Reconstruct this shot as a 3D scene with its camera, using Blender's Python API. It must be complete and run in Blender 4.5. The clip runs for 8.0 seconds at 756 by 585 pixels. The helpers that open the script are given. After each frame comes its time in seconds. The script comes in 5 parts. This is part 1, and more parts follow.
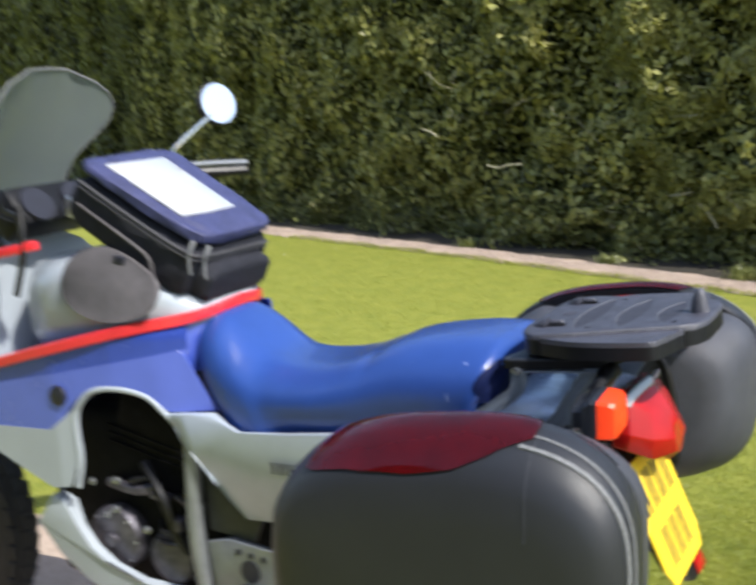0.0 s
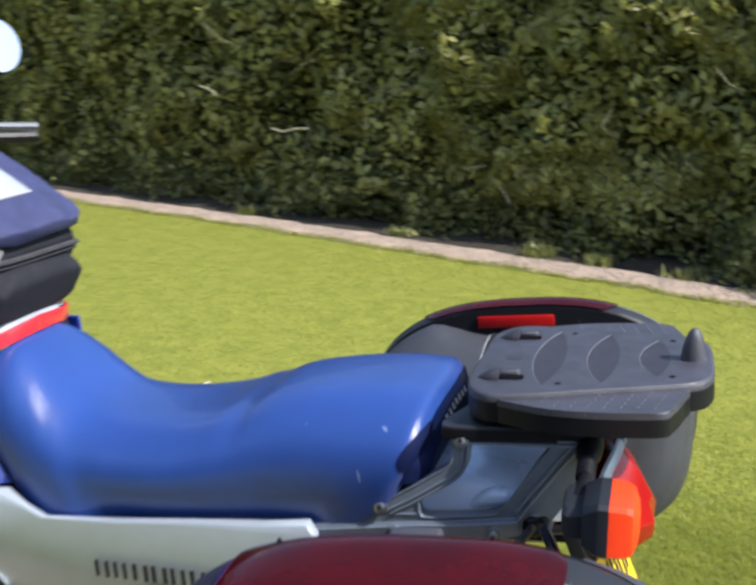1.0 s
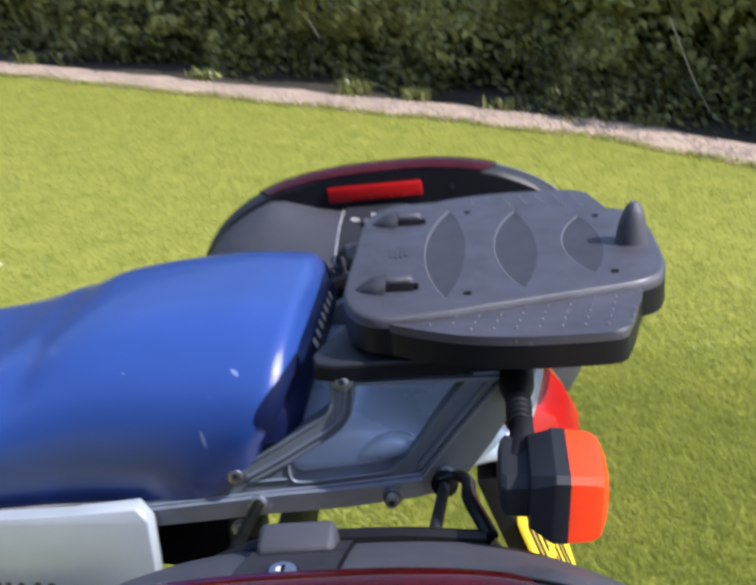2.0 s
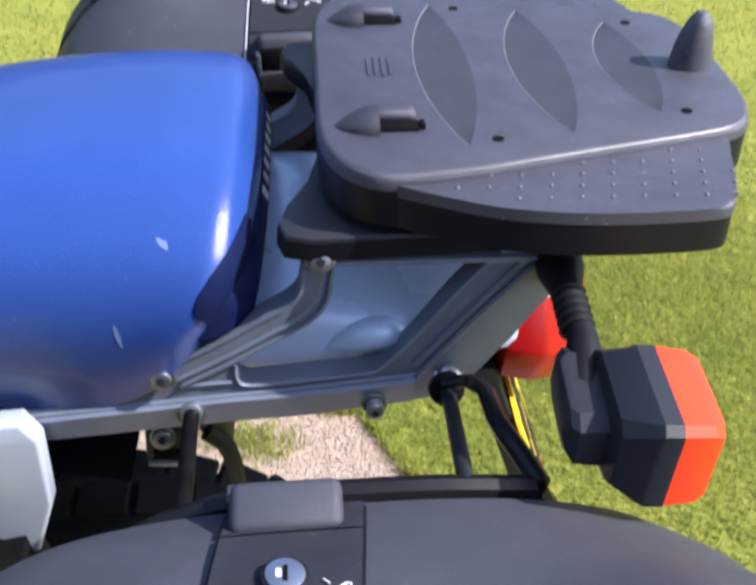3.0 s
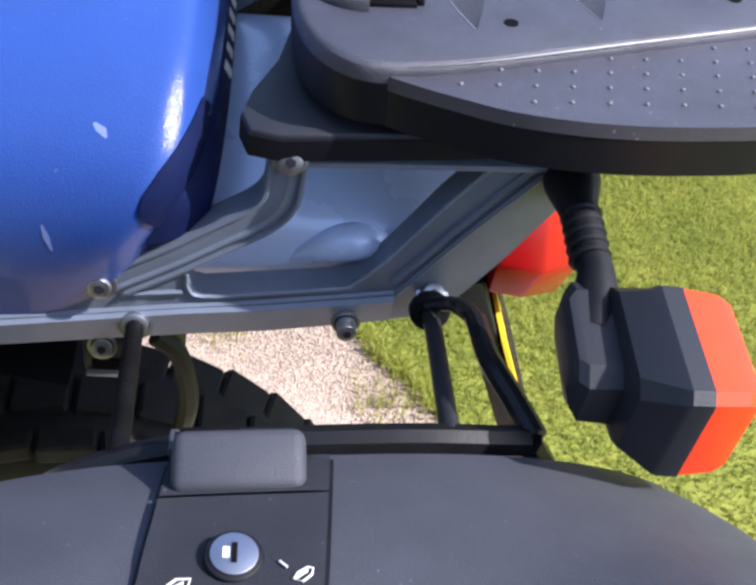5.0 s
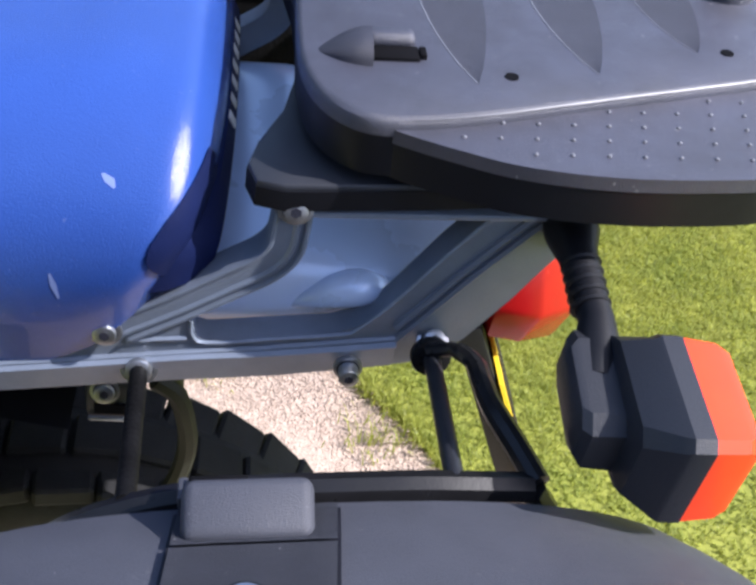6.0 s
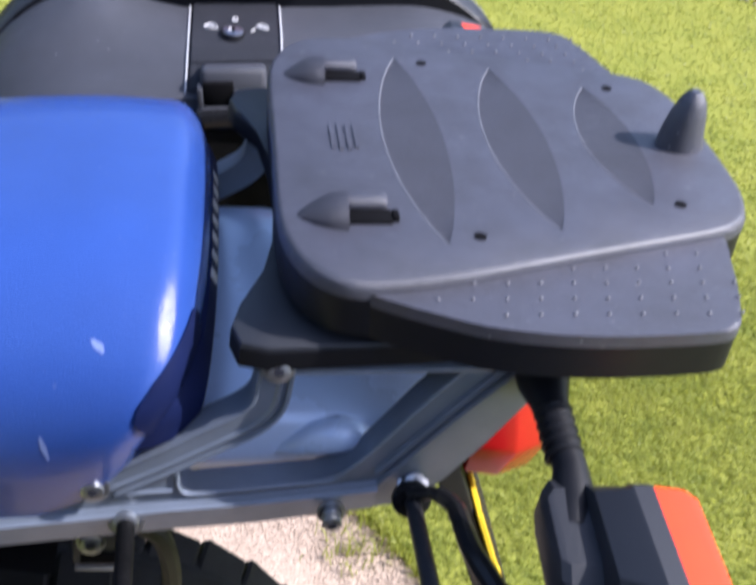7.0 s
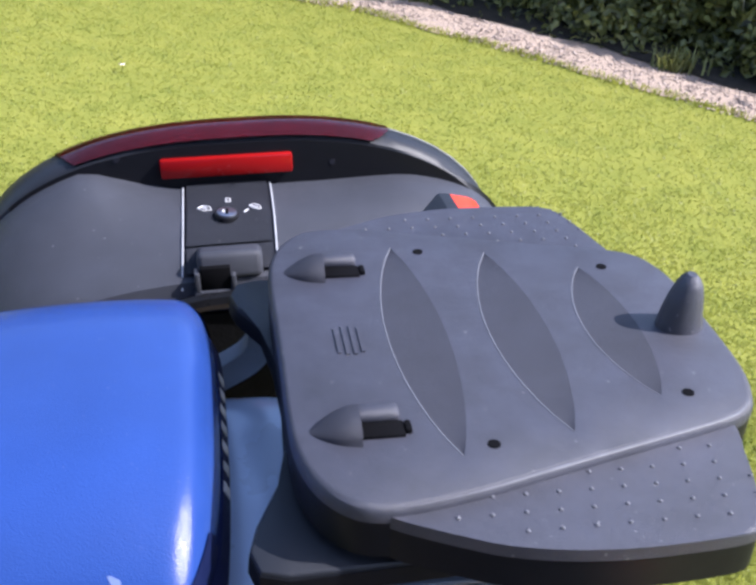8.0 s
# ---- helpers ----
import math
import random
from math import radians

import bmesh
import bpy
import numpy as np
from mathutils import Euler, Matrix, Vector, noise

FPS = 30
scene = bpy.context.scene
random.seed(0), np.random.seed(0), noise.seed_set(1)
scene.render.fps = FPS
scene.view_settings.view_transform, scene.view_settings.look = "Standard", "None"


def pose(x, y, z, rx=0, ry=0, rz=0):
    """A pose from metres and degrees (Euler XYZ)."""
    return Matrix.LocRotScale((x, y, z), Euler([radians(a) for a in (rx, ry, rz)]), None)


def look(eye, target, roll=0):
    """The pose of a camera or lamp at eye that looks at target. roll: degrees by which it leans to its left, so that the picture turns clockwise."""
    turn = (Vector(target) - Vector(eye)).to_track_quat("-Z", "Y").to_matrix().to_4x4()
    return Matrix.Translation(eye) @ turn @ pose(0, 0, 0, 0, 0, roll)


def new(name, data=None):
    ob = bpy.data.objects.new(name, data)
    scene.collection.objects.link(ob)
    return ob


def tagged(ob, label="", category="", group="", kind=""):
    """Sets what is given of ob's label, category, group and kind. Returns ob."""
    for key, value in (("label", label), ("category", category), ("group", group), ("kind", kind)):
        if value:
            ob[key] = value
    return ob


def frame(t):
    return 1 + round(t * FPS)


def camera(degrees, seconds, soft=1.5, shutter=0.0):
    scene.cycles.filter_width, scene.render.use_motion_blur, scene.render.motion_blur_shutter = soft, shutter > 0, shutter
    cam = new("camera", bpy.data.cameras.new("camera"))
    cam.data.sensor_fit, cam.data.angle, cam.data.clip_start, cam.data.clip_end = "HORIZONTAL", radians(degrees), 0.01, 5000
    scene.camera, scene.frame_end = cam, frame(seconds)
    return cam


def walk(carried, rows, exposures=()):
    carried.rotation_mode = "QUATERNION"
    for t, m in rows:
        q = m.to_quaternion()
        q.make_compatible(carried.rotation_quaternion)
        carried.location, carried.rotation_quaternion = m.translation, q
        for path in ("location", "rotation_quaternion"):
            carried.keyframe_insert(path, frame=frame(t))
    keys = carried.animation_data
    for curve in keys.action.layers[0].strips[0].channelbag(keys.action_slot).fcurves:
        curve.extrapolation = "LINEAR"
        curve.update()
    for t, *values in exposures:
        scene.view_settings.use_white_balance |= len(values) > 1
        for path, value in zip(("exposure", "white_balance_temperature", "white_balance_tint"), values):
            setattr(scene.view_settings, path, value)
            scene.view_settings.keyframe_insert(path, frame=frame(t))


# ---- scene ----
cam = camera(40.32, 8.0, soft=3.0, shutter=0.5)
PATH = [
    (0, 0.7703, -1.6754, 1.3780, 78.92, 3.51, 28.90),
    (0.2, 0.7093, -1.5683, 1.3705, 77.52, 1.42, 27.24),
    (0.3, 0.6699, -1.5235, 1.3713, 76.97, 1.47, 27.43),
    (0.5, 0.5907, -1.4491, 1.3604, 76.80, 1.27, 25.52),
    (0.8, 0.4537, -1.3381, 1.3665, 76.27, -0.08, 19.80),
    (1, 0.3747, -1.2840, 1.3799, 76.24, 0.11, 15.77),
    (1.2, 0.3207, -1.2166, 1.3833, 74.50, 1.37, 12.36),
    (1.5, 0.2786, -1.1113, 1.3620, 71.70, 0.98, 8.46),
    (1.7, 0.2768, -1.0476, 1.3542, 70.22, 1.09, 7.18),
    (2.8, 0.1418, -0.6962, 1.2734, 56.65, -3.57, -3.40),
    (3, 0.1254, -0.6773, 1.2728, 54.29, -4.81, -3.95),
    (3.5, 0.1281, -0.6334, 1.2569, 49.40, -5.95, -1.86),
    (4, 0.1278, -0.5991, 1.2443, 47.24, -6.57, -1.66),
    (4.5, 0.1296, -0.5820, 1.2377, 45.84, -7.45, -2.93),
    (6, 0.1154, -0.5806, 1.2492, 48.01, -8.78, -4.37),
    (6.5, 0.1077, -0.5796, 1.2605, 49.85, -8.79, -5.26),
    (7, 0.1036, -0.5737, 1.2922, 53.13, -8.61, -6.80),
    (7.5, 0.1054, -0.5644, 1.3323, 58.13, -7.04, -7.73),
    (8, 0.0883, -0.5402, 1.3401, 59.47, -6.23, -9.29),
]
walk(cam, [(t, pose(x, y, z, a, b, c)) for t, x, y, z, a, b, c in PATH], exposures=[(0.0, 0.75, 6400, 9), (0.8, 0.73, 6350, 9), (1.7, 0.72, 6200, 13), (2.8, 1.11, 6080, 16), (6.5, 1.16, 6020, 17), (7.3, 1.06, 5960, 18), (8.0, 1.02, 5900, 18)])
from mathutils import bvhtree

# ---- light ----
SUN_EL, SUN_AZ = radians(48), radians(-15)
world = bpy.data.worlds.new("world")
scene.world = world
world.use_nodes = True
wn = world.node_tree.nodes
sky = wn.new("ShaderNodeTexSky")
sky.sky_type = "NISHITA"
sky.sun_disc = False
sky.sun_elevation = SUN_EL
sky.sun_rotation = radians(90) - SUN_AZ
sky.air_density, sky.dust_density, sky.ozone_density = 1.0, 1.6, 1.0
wn["Background"].inputs["Strength"].default_value = 0.15
world.node_tree.links.new(sky.outputs["Color"], wn["Background"].inputs["Color"])
sun = new("sun", bpy.data.lights.new("sun", "SUN"))
sun.data.energy, sun.data.angle, sun.data.color = 4.6, radians(0.53), (1.0, 0.955, 0.88)
sun.matrix_world = look((math.cos(SUN_EL) * math.cos(SUN_AZ) * 20, math.cos(SUN_EL) * math.sin(SUN_AZ) * 20, math.sin(SUN_EL) * 20), (0, 0, 0))


# ---- materials ----
def material(name, color, rough=0.5, metal=0.0, spread=0.12, scale=40.0, bump=0.0, bump_scale=600.0, coat=0.0,
             color2=None, spec=0.5, island=0.0, per_object=0.0, rough_var=0.1, transmission=0.0, ior=1.45, fine=0.0, flecks=0.0):
    """A principled material with noise at two scales in colour, roughness and relief."""
    m = bpy.data.materials.new(name)
    m.use_nodes = True
    nt = m.node_tree
    n, l = nt.nodes, nt.links
    b = n["Principled BSDF"]
    b.inputs["Metallic"].default_value = metal
    b.inputs["Specular IOR Level"].default_value = spec
    b.inputs["Coat Weight"].default_value = coat
    b.inputs["Coat Roughness"].default_value = 0.06
    b.inputs["Transmission Weight"].default_value = transmission
    b.inputs["IOR"].default_value = ior
    geo = n.new("ShaderNodeNewGeometry")
    big = n.new("ShaderNodeTexNoise")
    big.inputs["Scale"].default_value = scale
    big.inputs["Detail"].default_value = 5
    big.inputs["Roughness"].default_value = 0.6
    l.new(geo.outputs["Position"], big.inputs["Vector"])
    small = n.new("ShaderNodeTexNoise")
    small.inputs["Scale"].default_value = bump_scale
    small.inputs["Detail"].default_value = 3
    l.new(geo.outputs["Position"], small.inputs["Vector"])
    ramp = n.new("ShaderNodeMapRange")
    ramp.inputs["From Min"].default_value, ramp.inputs["From Max"].default_value = 0.3, 0.7
    l.new(big.outputs["Fac"], ramp.inputs["Value"])
    mix = n.new("ShaderNodeMix")
    mix.data_type = "RGBA"
    c2 = color2 or tuple(c * (1 - spread) for c in color)
    mix.inputs["A"].default_value = (*(min(1, c * (1 + spread)) if not color2 else c for c in color), 1)
    mix.inputs["B"].default_value = (*c2, 1)
    l.new(ramp.outputs["Result"], mix.inputs["Factor"])
    out = mix.outputs["Result"]
    if flecks:
        fl = n.new("ShaderNodeTexNoise")
        fl.inputs["Scale"].default_value, fl.inputs["Detail"].default_value = 260, 2
        l.new(geo.outputs["Position"], fl.inputs["Vector"])
        fr = n.new("ShaderNodeMapRange")
        fr.inputs["From Min"].default_value, fr.inputs["From Max"].default_value = 0.725, 0.77
        fr.inputs["To Max"].default_value = flecks
        l.new(fl.outputs["Fac"], fr.inputs["Value"])
        fm = n.new("ShaderNodeMix")
        fm.data_type = "RGBA"
        fm.inputs["B"].default_value = (0.5, 0.5, 0.5, 1)
        l.new(fr.outputs["Result"], fm.inputs["Factor"])
        l.new(out, fm.inputs["A"])
        out = fm.outputs["Result"]
    amount = island or per_object or fine
    if amount:
        hsv = n.new("ShaderNodeHueSaturation")
        vr = n.new("ShaderNodeMapRange")
        if island:
            l.new(geo.outputs["Random Per Island"], vr.inputs["Value"])
        elif per_object:
            oi = n.new("ShaderNodeObjectInfo")
            l.new(oi.outputs["Random"], vr.inputs["Value"])
        else:
            l.new(small.outputs["Fac"], vr.inputs["Value"])
            vr.inputs["From Min"].default_value, vr.inputs["From Max"].default_value = 0.3, 0.7
        vr.inputs["To Min"].default_value, vr.inputs["To Max"].default_value = 1 - amount, 1 + amount
        l.new(vr.outputs["Result"], hsv.inputs["Value"])
        l.new(out, hsv.inputs["Color"])
        out = hsv.outputs["Color"]
    l.new(out, b.inputs["Base Color"])
    rr = n.new("ShaderNodeMapRange")
    rr.inputs["To Min"].default_value, rr.inputs["To Max"].default_value = max(0.02, rough - rough_var), min(1, rough + rough_var)
    l.new(big.outputs["Fac"], rr.inputs["Value"])
    l.new(rr.outputs["Result"], b.inputs["Roughness"])
    if bump:
        bp = n.new("ShaderNodeBump")
        bp.inputs["Strength"].default_value = bump
        bp.inputs["Distance"].default_value = 0.002
        l.new(small.outputs["Fac"], bp.inputs["Height"])
        l.new(bp.outputs["Normal"], b.inputs["Normal"])
    return m


def leaf_material(name, c1, c2, trans, island=0.45, scale=2.0, rough=0.36, through_light=0.3):
    """Leaves: diffuse gloss above, light let through, each leaf a little different."""
    m = material(name, c1, rough, color2=c2, scale=scale, island=island, rough_var=0.12)
    n, l = m.node_tree.nodes, m.node_tree.links
    b = n["Principled BSDF"]
    t = n.new("ShaderNodeBsdfTranslucent")
    t.inputs["Color"].default_value = (*trans, 1)
    mx = n.new("ShaderNodeMixShader")
    mx.inputs["Fac"].default_value = through_light
    l.new(b.outputs["BSDF"], mx.inputs[1])
    l.new(t.outputs["BSDF"], mx.inputs[2])
    l.new(mx.outputs["Shader"], n["Material Output"].inputs["Surface"])
    return m


M = {}
M["seat"] = material("seat_vinyl", (0.021, 0.056, 0.235), 0.23, spread=0.08, scale=9, bump=0.22, bump_scale=1000, coat=0.22, spec=0.55, flecks=0.06, rough_var=0.06)
# Seat back vinyl; its navy black also paints the shadow on the corners.
M["seat_dark"] = material("seat_base_vinyl_and_shadow", (0.006, 0.010, 0.042), 0.55, bump=0.2, bump_scale=900, spec=0.06)
M["blue"] = material("blue_paint", (0.03, 0.06, 0.32), 0.25, spread=0.06, coat=0.6, scale=12)
M["violet"] = material("violet_blue_paint", (0.085, 0.125, 0.48), 0.25, spread=0.06, coat=0.6, scale=12)
M["silver"] = material("silver_paint", (0.34, 0.387, 0.455), 0.34, metal=0.15, spread=0.06, coat=0.4, scale=15, fine=0.05, bump_scale=1500)
M["white"] = material("white_paint", (0.31, 0.345, 0.39), 0.3, spread=0.04, coat=0.5, scale=10)
M["red"] = material("red_paint", (0.62, 0.03, 0.04), 0.3, spread=0.1, coat=0.5)
M["case"] = material("case_plastic", (0.051, 0.054, 0.067), 0.45, spec=0.3, flecks=0.22, spread=0.14, scale=14, bump=0.35, bump_scale=1400)
M["case_lid"] = material("case_lid_plastic", (0.017, 0.0185, 0.0235), 0.42, spread=0.12, scale=10, bump=0.2, bump_scale=1300)
# Black plastic; also carries the shade on plate, wing and bracket sides.
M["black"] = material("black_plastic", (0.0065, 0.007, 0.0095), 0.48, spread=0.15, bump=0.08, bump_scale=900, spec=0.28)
M["plate"] = material("plate_plastic", (0.044, 0.045, 0.062), 0.43, spec=0.75, flecks=0.3, spread=0.24, rough_var=0.17, scale=30, bump=0.4, bump_scale=1500)
# Darker copy of the plate's colour, for shade in recesses and on hooks.
M["plate_pad"] = material("plate_shade_plastic", (0.031, 0.032, 0.045), 0.55, spread=0.1, scale=30, bump=0.5, bump_scale=1700)
M["alu"] = material("rail_paint", (0.165, 0.195, 0.25), 0.40, metal=0.25, spread=0.12, scale=30, bump=0.12, bump_scale=700)
M["cowl"] = material("tail_cowl_paint", (0.60, 0.73, 0.97), 0.28, metal=0.1, spread=0.06, coat=0.4, scale=12)
M["steel"] = material("zinc_steel", (0.56, 0.58, 0.61), 0.38, metal=1.0, spread=0.2, scale=160)
M["tube"] = material("black_tube", (0.008, 0.008, 0.009), 0.3, spread=0.2, scale=60, bump=0.04, spec=0.35)
M["rubber"] = material("tyre_rubber", (0.015, 0.015, 0.016), 0.75, spread=0.2, scale=50, bump=0.5, bump_scale=700)
M["lens_red"] = material("red_lens", (0.29, 0.006, 0.006), 0.24, spread=0.1, spec=0.35, coat=0.12, scale=25)
M["lens_dark"] = material("dark_red_lens", (0.09, 0.002, 0.004), 0.05, spread=0.35, coat=0.9, scale=9)
M["lens_orange"] = material("orange_lens", (0.80, 0.05, 0.010), 0.36, spread=0.08, spec=0.3, coat=0.12, scale=40)
M["yellow"] = material("yellow_number_plate", (0.80, 0.56, 0.03), 0.4, spread=0.06, scale=20)
M["ink"] = material("dark_ink", (0.015, 0.016, 0.025), 0.5)
M["mark"] = material("white_mark", (0.55, 0.55, 0.56), 0.5, spread=0.06)
M["fabric"] = material("bag_fabric", (0.016, 0.017, 0.024), 0.8, spread=0.25, scale=30, bump=0.9, bump_scale=500, spec=0.3)
M["fabric_blue"] = material("blue_bag_fabric", (0.036, 0.041, 0.11), 0.5, spread=0.25, scale=25, bump=0.9, bump_scale=450)
M["map"] = material("map_pocket", (0.40, 0.41, 0.43), 0.2, spread=0.03, coat=0.5, scale=20)
M["apron"] = material("grey_apron", (0.080, 0.074, 0.080), 0.75, spread=0.25, scale=18, bump=0.5, bump_scale=400)
M["zip"] = material("zip_tape", (0.045, 0.045, 0.052), 0.6, spread=0.4, scale=200, bump=0.6, bump_scale=900)
M["engine"] = material("engine_alloy", (0.095, 0.090, 0.11), 0.4, metal=0.6, spread=0.35, scale=40, bump=0.4, bump_scale=350)
M["frame_silver"] = material("frame_tube_paint", (0.20, 0.215, 0.235), 0.35, metal=0.5, spread=0.12, scale=30)
M["chrome"] = material("chrome", (0.8, 0.8, 0.82), 0.08, metal=1.0, spread=0.03)
M["mirror"] = material("mirror_glass", (0.95, 0.95, 0.95), 0.02, metal=1.0, spread=0.0, rough_var=0.0)
M["lawn"] = material("lawn_soil_and_thatch", (0.228, 0.235, 0.048), 0.9, color2=(0.170, 0.190, 0.037), scale=7, bump=0.5, bump_scale=90, spec=0.1, fine=0.12)
M["blade"] = leaf_material("grass_blades", (0.308, 0.315, 0.064), (0.155, 0.200, 0.036), (0.46, 0.48, 0.080), island=0.3, scale=7, rough=0.5, through_light=0.5)
M["leaf"] = leaf_material("hedge_leaves", (0.195, 0.200, 0.066), (0.090, 0.100, 0.034), (0.29, 0.31, 0.07), island=0.9, scale=1.4, rough=0.3)
# Paler, yellower copy of the leaf colour, standing for sunlit leaves.
M["sunlit_leaf"] = leaf_material("sunlit_hedge_leaves", (0.38, 0.36, 0.13), (0.24, 0.245, 0.08), (0.42, 0.42, 0.08), island=0.5, scale=1.4)
M["weed"] = leaf_material("weed_leaves", (0.28, 0.28, 0.10), (0.14, 0.17, 0.05), (0.28, 0.30, 0.08), island=0.4)
# Near-black that carries the shade deep in the hedge.
M["core"] = material("hedge_inner_shade", (0.018, 0.02, 0.010), 0.95, spread=0.5, scale=9, bump=1.0, bump_scale=60, spec=0.05)
M["bark"] = material("pale_bark", (0.34, 0.32, 0.22), 0.8, spread=0.3, scale=60, bump=0.6, bump_scale=200)
M["gravel"] = material("gravel_bed", (0.42, 0.33, 0.265), 0.9, color2=(0.34, 0.265, 0.21), scale=35, bump=1.0, bump_scale=260, spec=0.2, fine=0.3)
M["pebble"] = material("pale_pink_pebbles", (0.45, 0.35, 0.28), 0.9, color2=(0.37, 0.285, 0.225), scale=12, island=0.10, spec=0.2)
M["pebble_dull"] = material("dull_pink_pebbles", (0.455, 0.37, 0.32), 0.85, color2=(0.345, 0.275, 0.24), scale=6, island=0.3, spec=0.25)
# Soil brown darkened to carry the shade at the hedge's foot.
M["soil"] = material("shade_darkened_soil", (0.03, 0.025, 0.018), 0.95, spread=0.4, scale=20, bump=1.0, bump_scale=80)
M["brick"] = material("dull_brown_wall", (0.17, 0.125, 0.10), 0.9, spread=0.3, scale=4, bump=0.5, bump_scale=60, spec=0.1)
# Sun glints on the raised dots, put into a paler grey.
M["dot"] = material("dot_glint_plastic", (0.15, 0.15, 0.165), 0.3, spread=0.1)
M["trim"] = material("trim_line_grey", (0.17, 0.175, 0.185), 0.5, spread=0.3, scale=300, bump=0.5, bump_scale=900)
# Paler plate grey that paints edge highlights.
M["rim"] = material("edge_glint_plastic", (0.115, 0.117, 0.135), 0.4, spread=0.2, scale=80)
M["scuff"] = material("scuffed_vinyl", (0.14, 0.19, 0.40), 0.5)
M["lock"] = material("brushed_lock_face", (0.34, 0.36, 0.42), 0.35, metal=0.95, spread=0.1)
M["olive"] = material("dark_olive_plastic", (0.026, 0.029, 0.027), 0.5, spread=0.2)
M["print"] = material("faded_print", (0.40, 0.41, 0.44), 0.5)
M["petal"] = material("white_petals", (0.8, 0.8, 0.78), 0.6)
# Near-black for solid pieces that paint the shade inside hollows.
M["void"] = material("hollow_shade", (0.004, 0.004, 0.005), 0.9, spec=0.08)
# Near-black: deep shade round the engine and low parts put into colour.
M["sump"] = material("near_black_with_shade", (0.0045, 0.0045, 0.005), 0.6, spread=0.4, bump=0.4, bump_scale=300, spec=0.08)
M["flap"] = material("olive_black_rubber", (0.021, 0.023, 0.016), 0.55, spread=0.2, bump=0.2, spec=0.3)
screen = material("smoked_screen", (0.27, 0.31, 0.31), 0.12, spread=0.05, scale=4, rough_var=0.03)
sn, sl = screen.node_tree.nodes, screen.node_tree.links
clear = sn.new("ShaderNodeBsdfTransparent")
clear.inputs["Color"].default_value = (0.80, 0.84, 0.82, 1)
# Grey mixed over the smoked tint, painting the sky's reflection and haze.
sky_veil = sn.new("ShaderNodeMixShader")
sky_veil.inputs["Fac"].default_value = 0.6
sl.new(clear.outputs["BSDF"], sky_veil.inputs[1])
sl.new(sn["Principled BSDF"].outputs["BSDF"], sky_veil.inputs[2])
sl.new(sky_veil.outputs["Shader"], sn["Material Output"].inputs["Surface"])
M["screen"] = screen

# ---- mesh helpers ----
PLACE = {}


def part(name, bm, mat, parent=None, label="", smooth=35.0, kind=""):
    """Links a bmesh, built in world places, as one mesh object, under parent where one is given."""
    c = Vector((0, 0, 0))
    for v in bm.verts:
        c += v.co
    c /= max(1, len(bm.verts))
    bmesh.ops.translate(bm, vec=-c, verts=bm.verts)
    bmesh.ops.recalc_face_normals(bm, faces=bm.faces)
    me = bpy.data.meshes.new(name)
    bm.to_mesh(me)
    bm.free()
    me.materials.append(mat)
    if smooth:
        me.polygons.foreach_set("use_smooth", [True] * len(me.polygons))
        me.set_sharp_from_angle(angle=radians(smooth))
    ob = new(name, me)
    PLACE[ob] = c
    ob.location = c
    if parent:
        ob.parent = parent
        ob.location = c - PLACE[parent]
    if label or kind:
        tagged(ob, label=label, kind=kind)
    return ob


def thing(name, place, label, category, group=""):
    ob = new(name)
    ob.empty_display_size = 0.1
    ob.location = place
    PLACE[ob] = Vector(place)
    return tagged(ob, label, category, group)


def soup(name, verts, faces, mat, smooth=False):
    """A mesh from generated arrays."""
    me = bpy.data.meshes.new(name)
    me.from_pydata(verts, [], faces)
    me.materials.append(mat)
    if smooth:
        me.polygons.foreach_set("use_smooth", [True] * len(me.polygons))
    return new(name, me)


def loft(rings, cap=True, closed=True, bm=None):
    """Skins rings of equal length; closed: each ring is a loop."""
    bm = bm or bmesh.new()
    vs = [[bm.verts.new(p) for p in r] for r in rings]
    n = len(vs[0])
    for a, b in zip(vs, vs[1:]):
        for i in range(n if closed else n - 1):
            j = (i + 1) % n
            try:
                bm.faces.new((a[i], a[j], b[j], b[i]))
            except ValueError:
                pass
    if cap and closed:
        for r in (vs[0], vs[-1]):
            bm.faces.new(r)
    return bm


def box(c, size, rot=(0, 0, 0), bevel=0.0, seg=2, bm=None):
    bm = bm or bmesh.new()
    m = Matrix.LocRotScale(c, Euler([radians(a) for a in rot]), Vector(size))
    made = bmesh.ops.create_cube(bm, size=1, matrix=m)
    if bevel:
        es = list({e for v in made["verts"] for e in v.link_edges})
        bmesh.ops.bevel(bm, geom=es, offset=bevel, segments=seg, profile=0.5, affect="EDGES")
    return bm


def smooth_path(points, n=6):
    """Catmull-Rom through the points."""
    p = [Vector(q) for q in points]
    p = [2 * p[0] - p[1], *p, 2 * p[-1] - p[-2]]
    out = []
    for i in range(1, len(p) - 2):
        a, b, c, d = p[i - 1:i + 3]
        for k in range(n):
            t = k / n
            out.append(0.5 * (2 * b + (c - a) * t + (2 * a - 5 * b + 4 * c - d) * t * t + (3 * b - a - 3 * c + d) * t ** 3))
    return [*out, p[-2]]


def tube(points, r, n=10, curve=0, bm=None, squash=1.0):
    """A round bar along points; r may be a list of radii."""
    p = smooth_path(points, curve) if curve else [Vector(q) for q in points]
    rs = r if isinstance(r, (list, tuple)) else [r] * len(p)
    rings, up = [], None
    for i, q in enumerate(p):
        d = (p[min(i + 1, len(p) - 1)] - p[max(i - 1, 0)]).normalized()
        if up is None:
            up = d.orthogonal().normalized()
        up = (up - d * up.dot(d)).normalized()
        side = d.cross(up)
        k = rs[min(len(rs) - 1, i * len(rs) // len(p))]
        rings.append([q + k * (math.cos(a) * up + squash * math.sin(a) * side) for a in (2 * math.pi * j / n for j in range(n))])
    return loft(rings, bm=bm)


